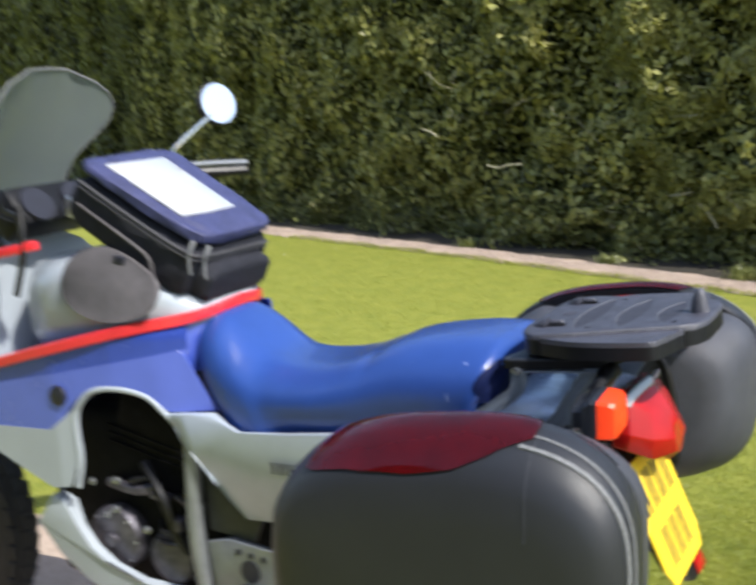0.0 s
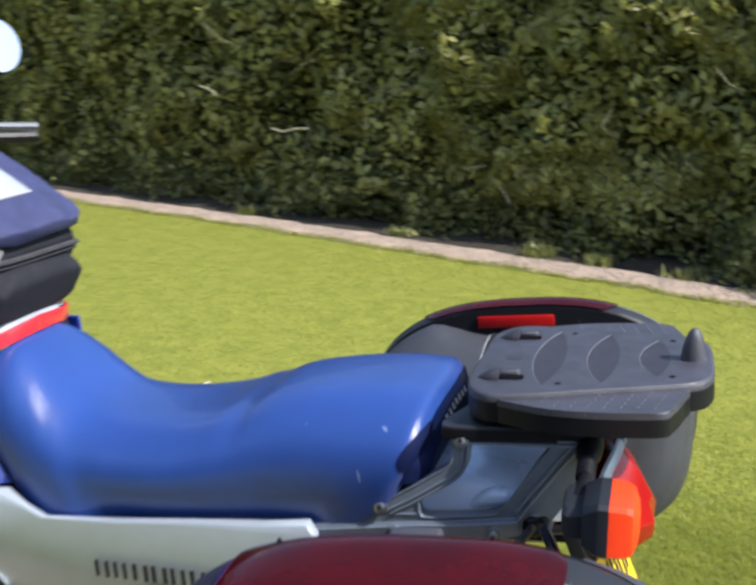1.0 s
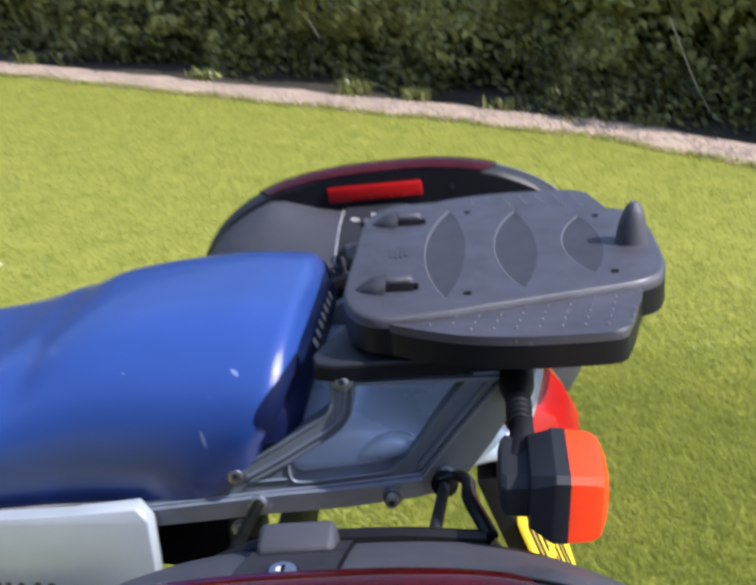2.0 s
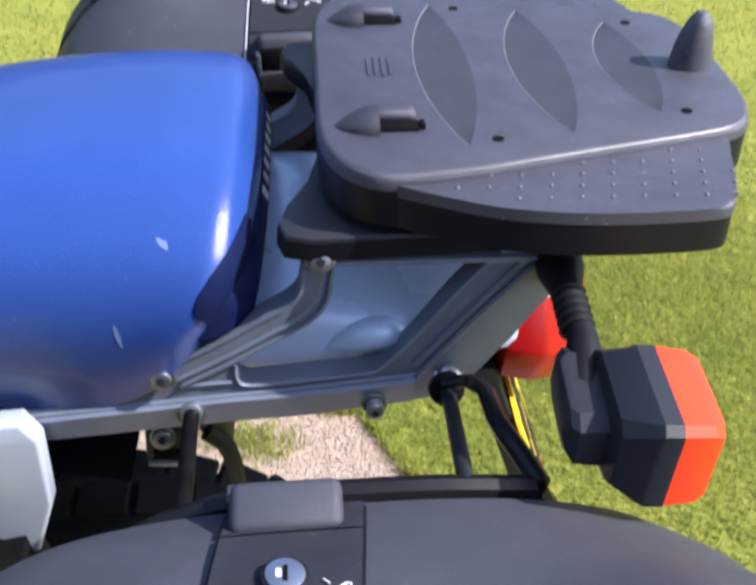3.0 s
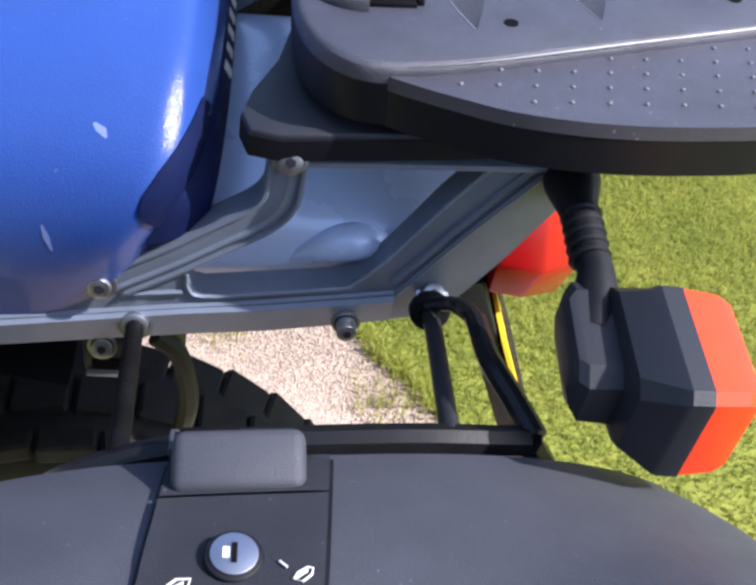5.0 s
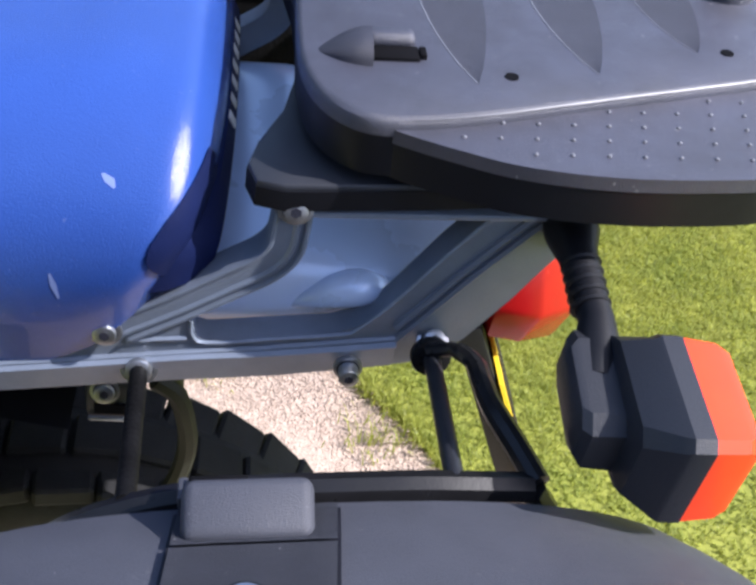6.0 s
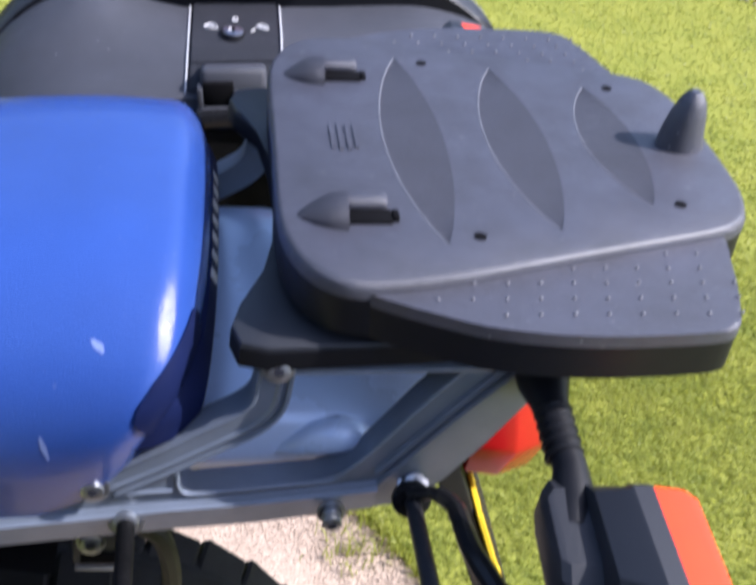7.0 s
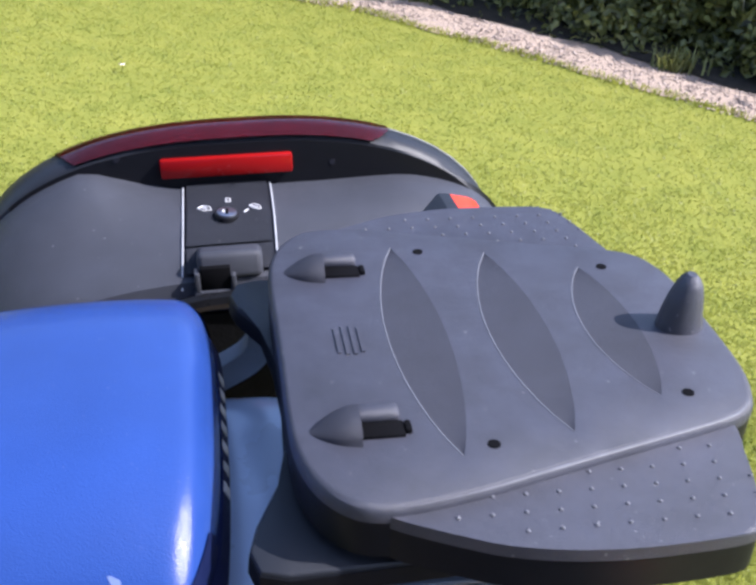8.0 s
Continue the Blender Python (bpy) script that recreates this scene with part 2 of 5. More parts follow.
def disc(c, axis, r, h, n=20, bevel=0.0, bm=None):
    """A round bar of height h centred on c along axis."""
    bm = bm or bmesh.new()
    q = Vector(axis).to_track_quat("Z", "Y")
    made = bmesh.ops.create_cone(bm, cap_ends=True, segments=n, radius1=r, radius2=r, depth=h, matrix=Matrix.LocRotScale(c, q, None))
    if bevel:
        es = [e for e in {e for v in made["verts"] for e in v.link_edges} if len(e.link_faces) == 2 and e.calc_face_angle() > 1]
        bmesh.ops.bevel(bm, geom=es, offset=bevel, segments=2, profile=0.5, affect="EDGES")
    return bm


def prism(outline, fn, thick, bevel=0.0, bm=None, seg=2):
    """A flat piece: outline in two numbers, set in space by fn(a, b, d), d from 0 to thick."""
    bm = bm or bmesh.new()
    lo = [bm.verts.new(fn(a, b, 0)) for a, b in outline]
    hi = [bm.verts.new(fn(a, b, thick)) for a, b in outline]
    n = len(lo)
    bm.faces.new(lo)
    top = bm.faces.new(hi)
    for i in range(n):
        j = (i + 1) % n
        bm.faces.new((lo[i], lo[j], hi[j], hi[i]))
    if bevel:
        bmesh.ops.bevel(bm, geom=[e for e in top.edges], offset=bevel, segments=seg, profile=0.5, affect="EDGES")
    return bm


def round_outline(points, n=5):
    """A closed smooth outline through the points."""
    p = [Vector((*q, 0)) for q in points]
    k = len(p)
    out = []
    for i in range(k):
        a, b, c, d = p[i - 1], p[i], p[(i + 1) % k], p[(i + 2) % k]
        for j in range(n):
            t = j / n
            v = 0.5 * (2 * b + (c - a) * t + (2 * a - 5 * b + 4 * c - d) * t * t + (3 * b - a - 3 * c + d) * t ** 3)
            out.append((v.x, v.y))
    return out


def mirror_half(points):
    """The near half of an outline (y below 0, front to rear) closed by its mirror image."""
    return [*points, *((x, -y) for x, y in reversed(points) if abs(y) > 1e-6)]


def lerp_table(rows, x):
    """Interpolates rows of (x, values...) at x."""
    for a, b in zip(rows, rows[1:]):
        if x <= b[0]:
            t = max(0.0, (x - a[0]) / (b[0] - a[0]))
            return [p + (q - p) * t for p, q in zip(a[1:], b[1:])]
    return list(rows[-1][1:])


def bolt(place, axis, r=0.008, h=0.008, parent=None, label="bright zinc bolt"):
    """A flanged socket bolt: washer, head with a rounded rim, and dark discs for the shade in its hexagon socket and
    under its head.
    """
    a = Vector(axis).normalized()
    p = Vector(place)
    bm = disc(p, a, r * 1.45, h * 0.25, 20, 0.0006)
    disc(p + a * h * 0.5, a, r, h * 0.9, 20, r * 0.22, bm)
    b = part("bolt", bm, M["steel"], parent, label)
    # Shade in the socket and below the head, painted as dark discs.
    part("socket", disc(p + a * h * 0.965, a, r * 0.46, h * 0.06, 6), M["ink"], b, "dark disc for the shade in the hexagon socket")
    part("rim_shadow", disc(p + a * h * 0.15, a, r * 1.12, h * 0.06, 20), M["ink"], b, "dark ring for the shade under the head")
    return b

# ---- ground, gravel and hedge ----
rng = np.random.default_rng(7)
NEAR = [(-22, 14.3), (-12, 9.9), (-8.5, 8.3), (-5.4, 6.95), (-2.68, 5.9), (-0.92, 5.12), (0, 4.74), (1.03, 4.24), (1.6, 3.75), (2.35, 3.08), (3.4, 2.0), (5.0, 0.2), (6.5, -1.8)]


def kerb_y(x):
    return float(np.interp(x, [p[0] for p in NEAR], [p[1] for p in NEAR]))


def along(s):
    """Place and direction on the lawn's far edge at s metres of x."""
    p = np.array([s, kerb_y(s)])
    q = np.array([s + 0.2, kerb_y(s + 0.2)]) - np.array([s - 0.2, kerb_y(s - 0.2)])
    q /= np.linalg.norm(q)
    return p, q, np.array([-q[1], q[0]])


def gravel_edge(x):
    """How far the gravel under the machine reaches towards the lawn."""
    return min(0.70 + 0.05 * math.sin(7 * x + 1) + 0.02 * math.sin(23 * x), 0.44 + (0.45 - x) * 1.67 + 0.02 * math.sin(31 * x))


bm = bmesh.new()
bmesh.ops.create_grid(bm, x_segments=60, y_segments=60, size=300)
part("ground", bm, M["lawn"], smooth=0)
tagged(bpy.data.objects["ground"], "flat lawn soil and short mown thatch", "lawn", kind="structure")

# gravel patch on which the machine stands
bm = bmesh.new()
cols = []
for i in range(178):
    x = -6.0 + i * 0.04
    y0 = -0.62 + 0.04 * math.sin(5 * x) + 0.02 * math.sin(17 * x)
    y1 = max(y0 + 0.02, gravel_edge(x))
    cols.append([bm.verts.new((x, y0 + (y1 - y0) * k / 24, 0.006 * min(1, 3 * (1 - k / 24)) + 0.002)) for k in range(25)])
for a, b in zip(cols, cols[1:]):
    for k in range(24):
        bm.faces.new((a[k], b[k], b[k + 1], a[k + 1]))
path = part("gravel_path", bm, M["gravel"])
tagged(path, "pale pinkish gravel path under the motorcycle", "gravel", kind="structure")

# unseen plain wall behind the camera, added to close the place and cut side light
wall_s = part("wall_south", box((-6.2, -5.2, 2.5), (14.0, 0.3, 5.0)), M["brick"])
tagged(wall_s, "unseen plain dull brown wall, added to cut side light", "wall", kind="structure")

# gravel strip and soil along the hedge
bm, bm2 = bmesh.new(), bmesh.new()
ra, rb = [], []
for i in range(300):
    s = -14 + i * 0.067
    p, q, nrm = along(s)
    w0 = 0.025 * math.sin(s * 9) + 0.02 * math.sin(s * 23 + 1)
    w1 = 0.36 + 0.03 * min(1.0, max(0.0, s - 0.3)) + 0.03 * math.sin(s * 7 + 2) + 0.02 * math.sin(s * 19)
    ra.append([(*(p + nrm * (w0 + (w1 - w0) * k / 6)), 0.004 + 0.018 * math.sin(math.pi * k / 6)) for k in range(7)])
    rb.append([(*(p + nrm * (w1 - 0.02 + k * 0.30)), 0.012 + 0.008 * (k > 0)) for k in range(6)])
loft(ra, closed=False, bm=bm)
loft(rb, closed=False, bm=bm2)
strip = part("gravel_strip", bm, M["gravel"])
tagged(strip, "narrow strip of pale pink gravel edging the lawn", "gravel", kind="structure")
soil = part("soil_bed", bm2, M["soil"])
tagged(soil, "soil at the foot of the hedge, shade put into its dark colour", "soil", kind="structure")


def pebbles(name, places, sizes, label, mat):
    """Small uneven stones, each a squashed and turned eight-sided lump."""
    base = np.array([(1, 0, 0), (0, 1, 0), (-1, 0, 0), (0, -1, 0), (0, 0, 1), (0, 0, -1), (.62, .62, .45), (-.62, .62, .45), (-.62, -.62, .45), (.62, -.62, .45)], float)
    tri = [(0, 6, 4), (6, 1, 4), (1, 7, 4), (7, 2, 4), (2, 8, 4), (8, 3, 4), (3, 9, 4), (9, 0, 4), (0, 1, 6), (1, 2, 7), (2, 3, 8), (3, 0, 9), (1, 0, 5), (2, 1, 5), (3, 2, 5), (0, 3, 5)]
    n = len(places)
    a = rng.uniform(0, 6.28, n)
    sx, sy, sz = rng.uniform(.7, 1.25, n), rng.uniform(.6, 1.0, n), rng.uniform(.22, .40, n)
    v = base[None] * np.stack([sx, sy, sz], 1)[:, None] * sizes[:, None, None] * rng.uniform(.82, 1.15, (n, 10, 1))
    c, s = np.cos(a)[:, None], np.sin(a)[:, None]
    out = np.stack([v[..., 0] * c - v[..., 1] * s, v[..., 0] * s + v[..., 1] * c, v[..., 2]], -1) + places[:, None]
    faces = (np.array(tri)[None] + 10 * np.arange(n)[:, None, None]).reshape(-1, 3)
    ob = soup(name, out.reshape(-1, 3).tolist(), faces.tolist(), mat, smooth=True)
    return tagged(ob, label, "pebbles", kind="stuff")


n = 52000
px = rng.uniform(-0.35, 0.62, n)
py = rng.uniform(0.15, 0.95, n)
ok = np.array([y < gravel_edge(x) + 0.015 * math.sin(40 * x + 9 * y) for x, y in zip(px, py)])
pebbles("path_pebbles", np.stack([px[ok], py[ok], rng.uniform(0.005, 0.0062, ok.sum())], 1), rng.uniform(0.0011, 0.0023, ok.sum()), "small pale pink and buff pebbles of the path", M["pebble"])
n = 22000
ss = rng.uniform(-8, 4.2, n)
pl = []
for s in ss:
    p, q, nrm = along(s)
    w = rng.uniform(-0.03, 0.40)
    pl.append((*(p + nrm * w), 0.006 + 0.018 * math.sin(math.pi * min(1.0, max(0.0, w / 0.36)))))
pebbles("strip_pebbles", np.array(pl), rng.uniform(0.004, 0.009, n), "dull pink pebbles of the edging strip", M["pebble_dull"])


def blades(name, xs, ys, length, width, label, mat, z0=0.0, lean=0.5):
    """Bent grass blades: two quads tapering to a point."""
    n = len(xs)
    a = rng.uniform(0, 6.28, n)
    L = length * rng.uniform(0.6, 1.25, n)
    k = lean * rng.uniform(0.2, 1.5, n)
    d = np.stack([np.cos(a), np.sin(a)], 1)
    sd = np.stack([-d[:, 1], d[:, 0]], 1) * (width * rng.uniform(0.6, 1.2, n))[:, None]
    b = np.stack([xs, ys], 1)
    m = b + d * (L * k * 0.35)[:, None]
    t = b + d * (L * k)[:, None]
    z = np.full(n, z0)
    V = np.stack([np.column_stack([b - sd, z]), np.column_stack([b + sd, z]),
                  np.column_stack([m - sd * .8, z + L * .55]), np.column_stack([m + sd * .8, z + L * .55]),
                  np.column_stack([t, z + L * np.clip(1.05 - .45 * k, .3, 1)])], 1)
    i = 5 * np.arange(n)[:, None]
    faces = [f for f in (i + np.array([0, 1, 3, 2])).tolist()] + [f for f in (i + np.array([2, 3, 4])).tolist()]
    ob = soup(name, V.reshape(-1, 3).tolist(), faces, mat)
    return tagged(ob, label, "grass", kind="stuff")


def lawn_places(n, x0, x1, y0, y1):
    x, y = rng.uniform(x0, x1, n), rng.uniform(y0, y1, n)
    ok = np.array([b < kerb_y(a) + 0.03 * math.sin(a * 13) and b > gravel_edge(a) - 0.01 for a, b in zip(x, y)])
    return x[ok], y[ok]


gx, gy = lawn_places(460000, -1.7, 2.9, -1.2, 2.9)
reach = np.hypot(gx - 0.5, gy - 0.5)
keep = rng.uniform(0, 1, len(gx)) < np.clip(1.35 - reach / 1.7, 0.0, 1)
blades("near_grass", gx[keep], gy[keep], 0.0125, 0.0015, "short sunlit mown grass beside the gravel", M["blade"], 0.0, 1.15)
gx, gy = lawn_places(390000, -6.0, 4.0, -0.6, 7.0)
keep = rng.uniform(0, 1, len(gx)) < np.clip((np.hypot(gx - 0.5, gy - 0.5) - 0.5) / 0.9, 0.0, 1)
blades("far_grass", gx[keep], gy[keep], 0.0075, 0.0026, "short yellow-green mown grass of the lawn", M["blade"], 0.0, 1.8)
gx, gy = lawn_places(170000, -0.1, 1.6, 0.3, 2.0)
keep = rng.uniform(0, 1, len(gx)) < 0.62 * np.clip(1.9 - np.hypot(gx - 0.75, gy - 1.1) / 0.42, 0.0, 1)
blades("fine_grass", gx[keep], gy[keep], 0.020, 0.0010, "fine upright sunlit grass beside the gravel", M["blade"], 0.0, 1.0)
for x, y, n in ((0.12, 0.62, 260), (0.02, 0.66, 200), (0.40, 0.46, 120)):
    w = blades("grass_tuft", x + rng.normal(0, 0.035, n), y + rng.normal(0, 0.03, n), 0.032, 0.0014, "small tuft of grass growing in the gravel", M["blade"], 0.004, 0.6)
    tagged(w, category="grass", group="grass tufts in the gravel")

xs = rng.uniform(-0.3, 0.72, 2600)
ys = np.array([gravel_edge(x) for x in xs]) + np.abs(rng.normal(0, 0.03, 2600)) - 0.012
blades("edge_grass", xs, ys, 0.034, 0.0015, "longer uneven grass along the gravel's edge", M["blade"], 0.0, 0.6)

# uneven fringe where the lawn meets the edging strip
xs = rng.uniform(-5.0, 3.6, 7000)
ys = np.array([kerb_y(x) for x in xs]) + rng.normal(0, 0.03, 7000) + 0.02 * np.sin(xs * 9)
blades("strip_edge_grass", xs, ys, 0.030, 0.0026, "uneven grass fringe along the edging strip", M["blade"], 0.0, 0.8)

# hedge
hedge = thing("hedge", (-1, 6, 0), "tall dense green hedge of small leaves behind the lawn", "hedge")


def hedge_top(s):
    return float(np.interp(s, [-14, -8, -5, -3, -0.5, 0.5, 1.5, 2.5, 5], [6.0, 4.2, 3.2, 2.8, 2.4, 2.0, 1.6, 1.3, 1.2]))


# Solid core behind the leaves, coloured as the hedge's inner shade.
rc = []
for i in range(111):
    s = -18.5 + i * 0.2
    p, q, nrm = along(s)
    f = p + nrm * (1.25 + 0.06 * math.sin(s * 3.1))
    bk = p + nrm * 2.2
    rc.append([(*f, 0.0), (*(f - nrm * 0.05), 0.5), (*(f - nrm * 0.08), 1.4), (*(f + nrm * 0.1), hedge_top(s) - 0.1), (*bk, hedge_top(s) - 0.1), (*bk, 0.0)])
part("inner_shade_core", loft(rc), M["core"], hedge, "solid near-black core for the shade inside the hedge")


def hedge_leaves(n, s0, s1, z0, z1, size, depth, seed):
    """Folded leaves scattered over the billowing face of the hedge."""
    r = np.random.default_rng(seed)
    s, z = r.uniform(s0, s1, n), z0 + (z1 - z0) * r.uniform(0, 1, n) ** 0.9
    P = np.array([along(a)[0] for a in s])
    N = np.array([along(a)[2] for a in s])
    bump = np.array([noise.noise(Vector((a * 1.7, b * 2.1, 0))) * 0.34 + noise.noise(Vector((a * 5.5, b * 6.0  , 3))) * 0.13 for a, b in zip(s, z)])
    tops = np.array([hedge_top(a) for a in s])
    z = np.where(z > 0.3, 0.3 + (z - 0.3) * (tops - 0.3) / 1.9, z)
    off = 0.84 + bump + r.exponential(depth, n) - 0.05 - 0.05 * np.clip((0.45 - z) / 0.45, 0, 1) + 0.25 * np.clip((z - tops + 0.35) / 0.4, 0, 1)
    c = np.column_stack([P + N * off[:, None], z])
    up = np.array([0, 0, 1.0])
    nor = -np.column_stack([N, np.zeros(n)]) * 0.55 + up * 0.45 + r.normal(0, 0.62, (n, 3))
    nor /= np.linalg.norm(nor, axis=1)[:, None]
    ax = r.normal(0, 1, (n, 3)) - up * 0.5
    ax -= nor * (ax * nor).sum(1)[:, None]
    ax /= np.linalg.norm(ax, axis=1)[:, None]
    sd = np.cross(nor, ax)
    L = (size * r.uniform(0.6, 1.3, n))[:, None]
    V = np.stack([c - ax * L * .5, c + sd * L * .3 + nor * L * .10 - ax * L * .05, c + ax * L * .5 - nor * L * .08, c - sd * L * .3 + nor * L * .10 - ax * L * .05], 1)
    i = 4 * np.arange(n)[:, None]
    return V.reshape(-1, 3), (i + np.array([0, 1, 2])).tolist() + (i + np.array([0, 2, 3])).tolist()


V, F = hedge_leaves(130000, -10.5, 3.6, 0.02, 2.2, 0.066, 0.18, 3)
V2, F2 = hedge_leaves(22000, -18, -10.5, 0.02, 2.2, 0.12, 0.15, 5)
F = F + (np.array(F2) + len(V)).tolist()
V = np.concatenate([V, V2])
V3, F3 = hedge_leaves(18000, -8, 3.6, 0.005, 0.42, 0.055, 0.12, 11)
for k in range(0, len(V3), 4):
    s = V3[k, 0]
    lift = 0.36 * (1 - V3[k, 2] / 0.42) * abs(math.sin(k * 0.7)) * (0.4 + 0.6 * abs(math.sin(1.9 * s) * math.sin(4.7 * s + 1)))
    V3[k:k + 4, :2] -= along(s)[2] * lift
F = F + (np.array(F3) + len(V)).tolist()
V = np.concatenate([V, V3])
V5, F5 = hedge_leaves(9000, 0.3, 3.5, 0.005, 0.32, 0.045, 0.10, 41)
for k in range(0, len(V5), 4):
    lift = 0.46 * max(0.0, 1 - V5[k, 2] / 0.32) * ((k * 0.1545) % 1.0) ** 0.6
    V5[k:k + 4, :2] -= along(V5[k, 0])[2] * lift
F = F + (np.array(F5) + len(V)).tolist()
V = np.concatenate([V, V5])
V4, F4 = hedge_leaves(26000, -12, 3.6, 0.3, 2.2, 0.08, 0.05, 31)
for k in range(0, len(V4), 4):
    s = V4[k, 0]
    n_ = along(s)[2]
    V4[k:k + 4, :2] += n_ * (1.3 * ((k * 0.618) % 1.0))
    V4[k:k + 4, 2] += hedge_top(s) - 0.08 + 0.12 * noise.noise(Vector((V4[k, 0] * 2, V4[k, 1] * 2, 5))) - V4[k, 2]
F = F + (np.array(F4) + len(V)).tolist()
V = np.concatenate([V, V4])
ob = soup("leaves", V.tolist(), F, M["leaf"])
ob.parent = hedge
ob.matrix_parent_inverse = Matrix.Translation(-PLACE[hedge])
tagged(ob, "dull green leaves lit along their edges", kind="stuff")
# Clumps whose sunlight is put into a paler leaf colour.
Y, G = hedge_leaves(42000, -9, 3.5, 0.25, 2.2, 0.06, 0.03, 21)
Y2, _ = hedge_leaves(34000, -2.6, 0.9, 0.25, 2.2, 0.055, 0.03, 23)
Y = np.concatenate([Y, Y2])
keep = [k for k in range(len(Y) // 4) if noise.noise(Vector((Y[4 * k, 0] * 2.3, Y[4 * k, 1] * 2.3, Y[4 * k, 2] * 2.9))) > 0.24 - 0.34 * math.exp(-((Y[4 * k, 0] + 0.6) / 0.8) ** 2)]
Y = np.concatenate([Y[4 * k:4 * k + 4] for k in keep])
Y3, _ = hedge_leaves(15000, -9.5, 3.5, 0.12, 2.2, 0.088, 0.015, 51)
Y = np.concatenate([Y, Y3])
keep = keep + [0] * (len(Y3) // 4)
for k in range(0, len(Y), 4):
    Y[k:k + 4, :2] -= along(Y[k, 0])[2] * 0.05
G = [f for k in range(len(keep)) for f in ((4 * k, 4 * k + 1, 4 * k + 2), (4 * k, 4 * k + 2, 4 * k + 3))]
ob = soup("sunlit_leaves", Y.tolist(), G, M["sunlit_leaf"])
ob.parent = hedge
ob.matrix_parent_inverse = Matrix.Translation(-PLACE[hedge])
tagged(ob, "clumps of yellow-green leaves, sunlight put into their paler colour", kind="stuff")
for pts, r in (([(-2.60, 6.22, 0.72), (-2.50, 6.20, 0.70), (-2.40, 6.18, 0.722), (-2.28, 6.15, 0.73)], 0.008),
               ([(2.55, 3.78, 0.52), (2.60, 3.78, 0.26), (2.66, 3.78, 0.10), (2.62, 3.78, 0.01)], 0.005),
               ([(1.32, 4.62, 0.55), (1.50, 4.62, 0.18), (1.58, 4.58, 0.06), (1.64, 4.56, 0.01)], 0.005),
               ([(-3.35, 6.55, 1.02), (-3.25, 6.51, 1.0), (-3.18, 6.50, 0.95)], 0.008),
               ([(-0.80, 5.75, 0.46), (-0.72, 5.73, 0.38), (-0.66, 5.7, 0.29)], 0.006)):
    part("bare_twig", tube(pts, r, 6, 4), M["bark"], hedge, "pale bare twig")

twigs = random.Random(12)
for k in range(26):
    s, z = twigs.uniform(-4.5, 2.6), twigs.uniform(0.25, 1.5)
    p, q, nrm = along(s)
    o = p + nrm * twigs.uniform(0.50, 0.72)
    L, a, up = twigs.uniform(0.12, 0.32), twigs.uniform(-1, 1), twigs.uniform(-0.6, 1.0)
    pts = [(o[0] + nrm[0] * 0.25, o[1] + nrm[1] * 0.25, z - 0.1 * up), (*o, z), (o[0] + q[0] * L * a * 0.6, o[1] + q[1] * L * a * 0.6, z + L * up * 0.6), (o[0] + q[0] * L * a, o[1] + q[1] * L * a, z + L * up)]
    part("bare_twig", tube(pts, twigs.uniform(0.002, 0.0035), 5, 3), M["bark"], hedge, "thin pale twig")

# weeds at the hedge's foot
for k, (s, n, h) in enumerate(((-0.55, 160, 0.10), (-0.15, 120, 0.085), (0.35, 90, 0.075), (2.02, 110, 0.11), (1.05, 60, 0.08), (-1.6, 70, 0.09), (-3.0, 80, 0.1))):
    p, q, nrm = along(s)
    o = p + nrm * 0.36
    w = blades("weed_tuft", o[0] + rng.normal(0, 0.05, n), o[1] + rng.normal(0, 0.035, n), h, 0.006, "loose tuft of pale green weeds by the gravel", M["weed"], 0.01, 0.7)
    tagged(w, category="weeds", group="weeds along the hedge")

# daisies
for x, y in ((-1.375, 2.345), (-0.115, 3.26), (-4.0, 6.0), (-4.3, 5.65)):
    d = thing("daisy", (x, y, 0), "small white daisy in the grass", "flower", "daisies")
    part("stem", tube([(x, y, 0), (x + 0.004, y, 0.03)], 0.0015, 5), M["blade"], d)
    bm = bmesh.new()
    for k in range(9):
        a = 2 * math.pi * k / 9
        u, w = Vector((math.cos(a), math.sin(a), 0.25)), Vector((-math.sin(a), math.cos(a), 0))
        c = Vector((x + 0.004, y, 0.032))
        vs = [bm.verts.new(c + u * 0.003 + w * .002), bm.verts.new(c + u * 0.009 + w * .0026), bm.verts.new(c + u * 0.011), bm.verts.new(c + u * 0.009 - w * .0026), bm.verts.new(c + u * 0.003 - w * .002)]
        bm.faces.new(vs)
    part("petals", bm, M["petal"], d)
    part("eye", disc((x + 0.004, y, 0.034), (0, 0, 1), 0.003, 0.003, 10), M["yellow"], d)

# ---- the motorcycle ----
bike = thing("motorcycle", (-0.8, 0, 0), "blue and silver touring motorcycle on its stand on gravel", "motorcycle")
SLOPE = 0.07


def plate_point(x, y, d=0.0):
    """On the luggage plate: x, y and a height above its top."""
    return (x - SLOPE * d, y, 0.98 + SLOPE * (x - 0.2) + d)


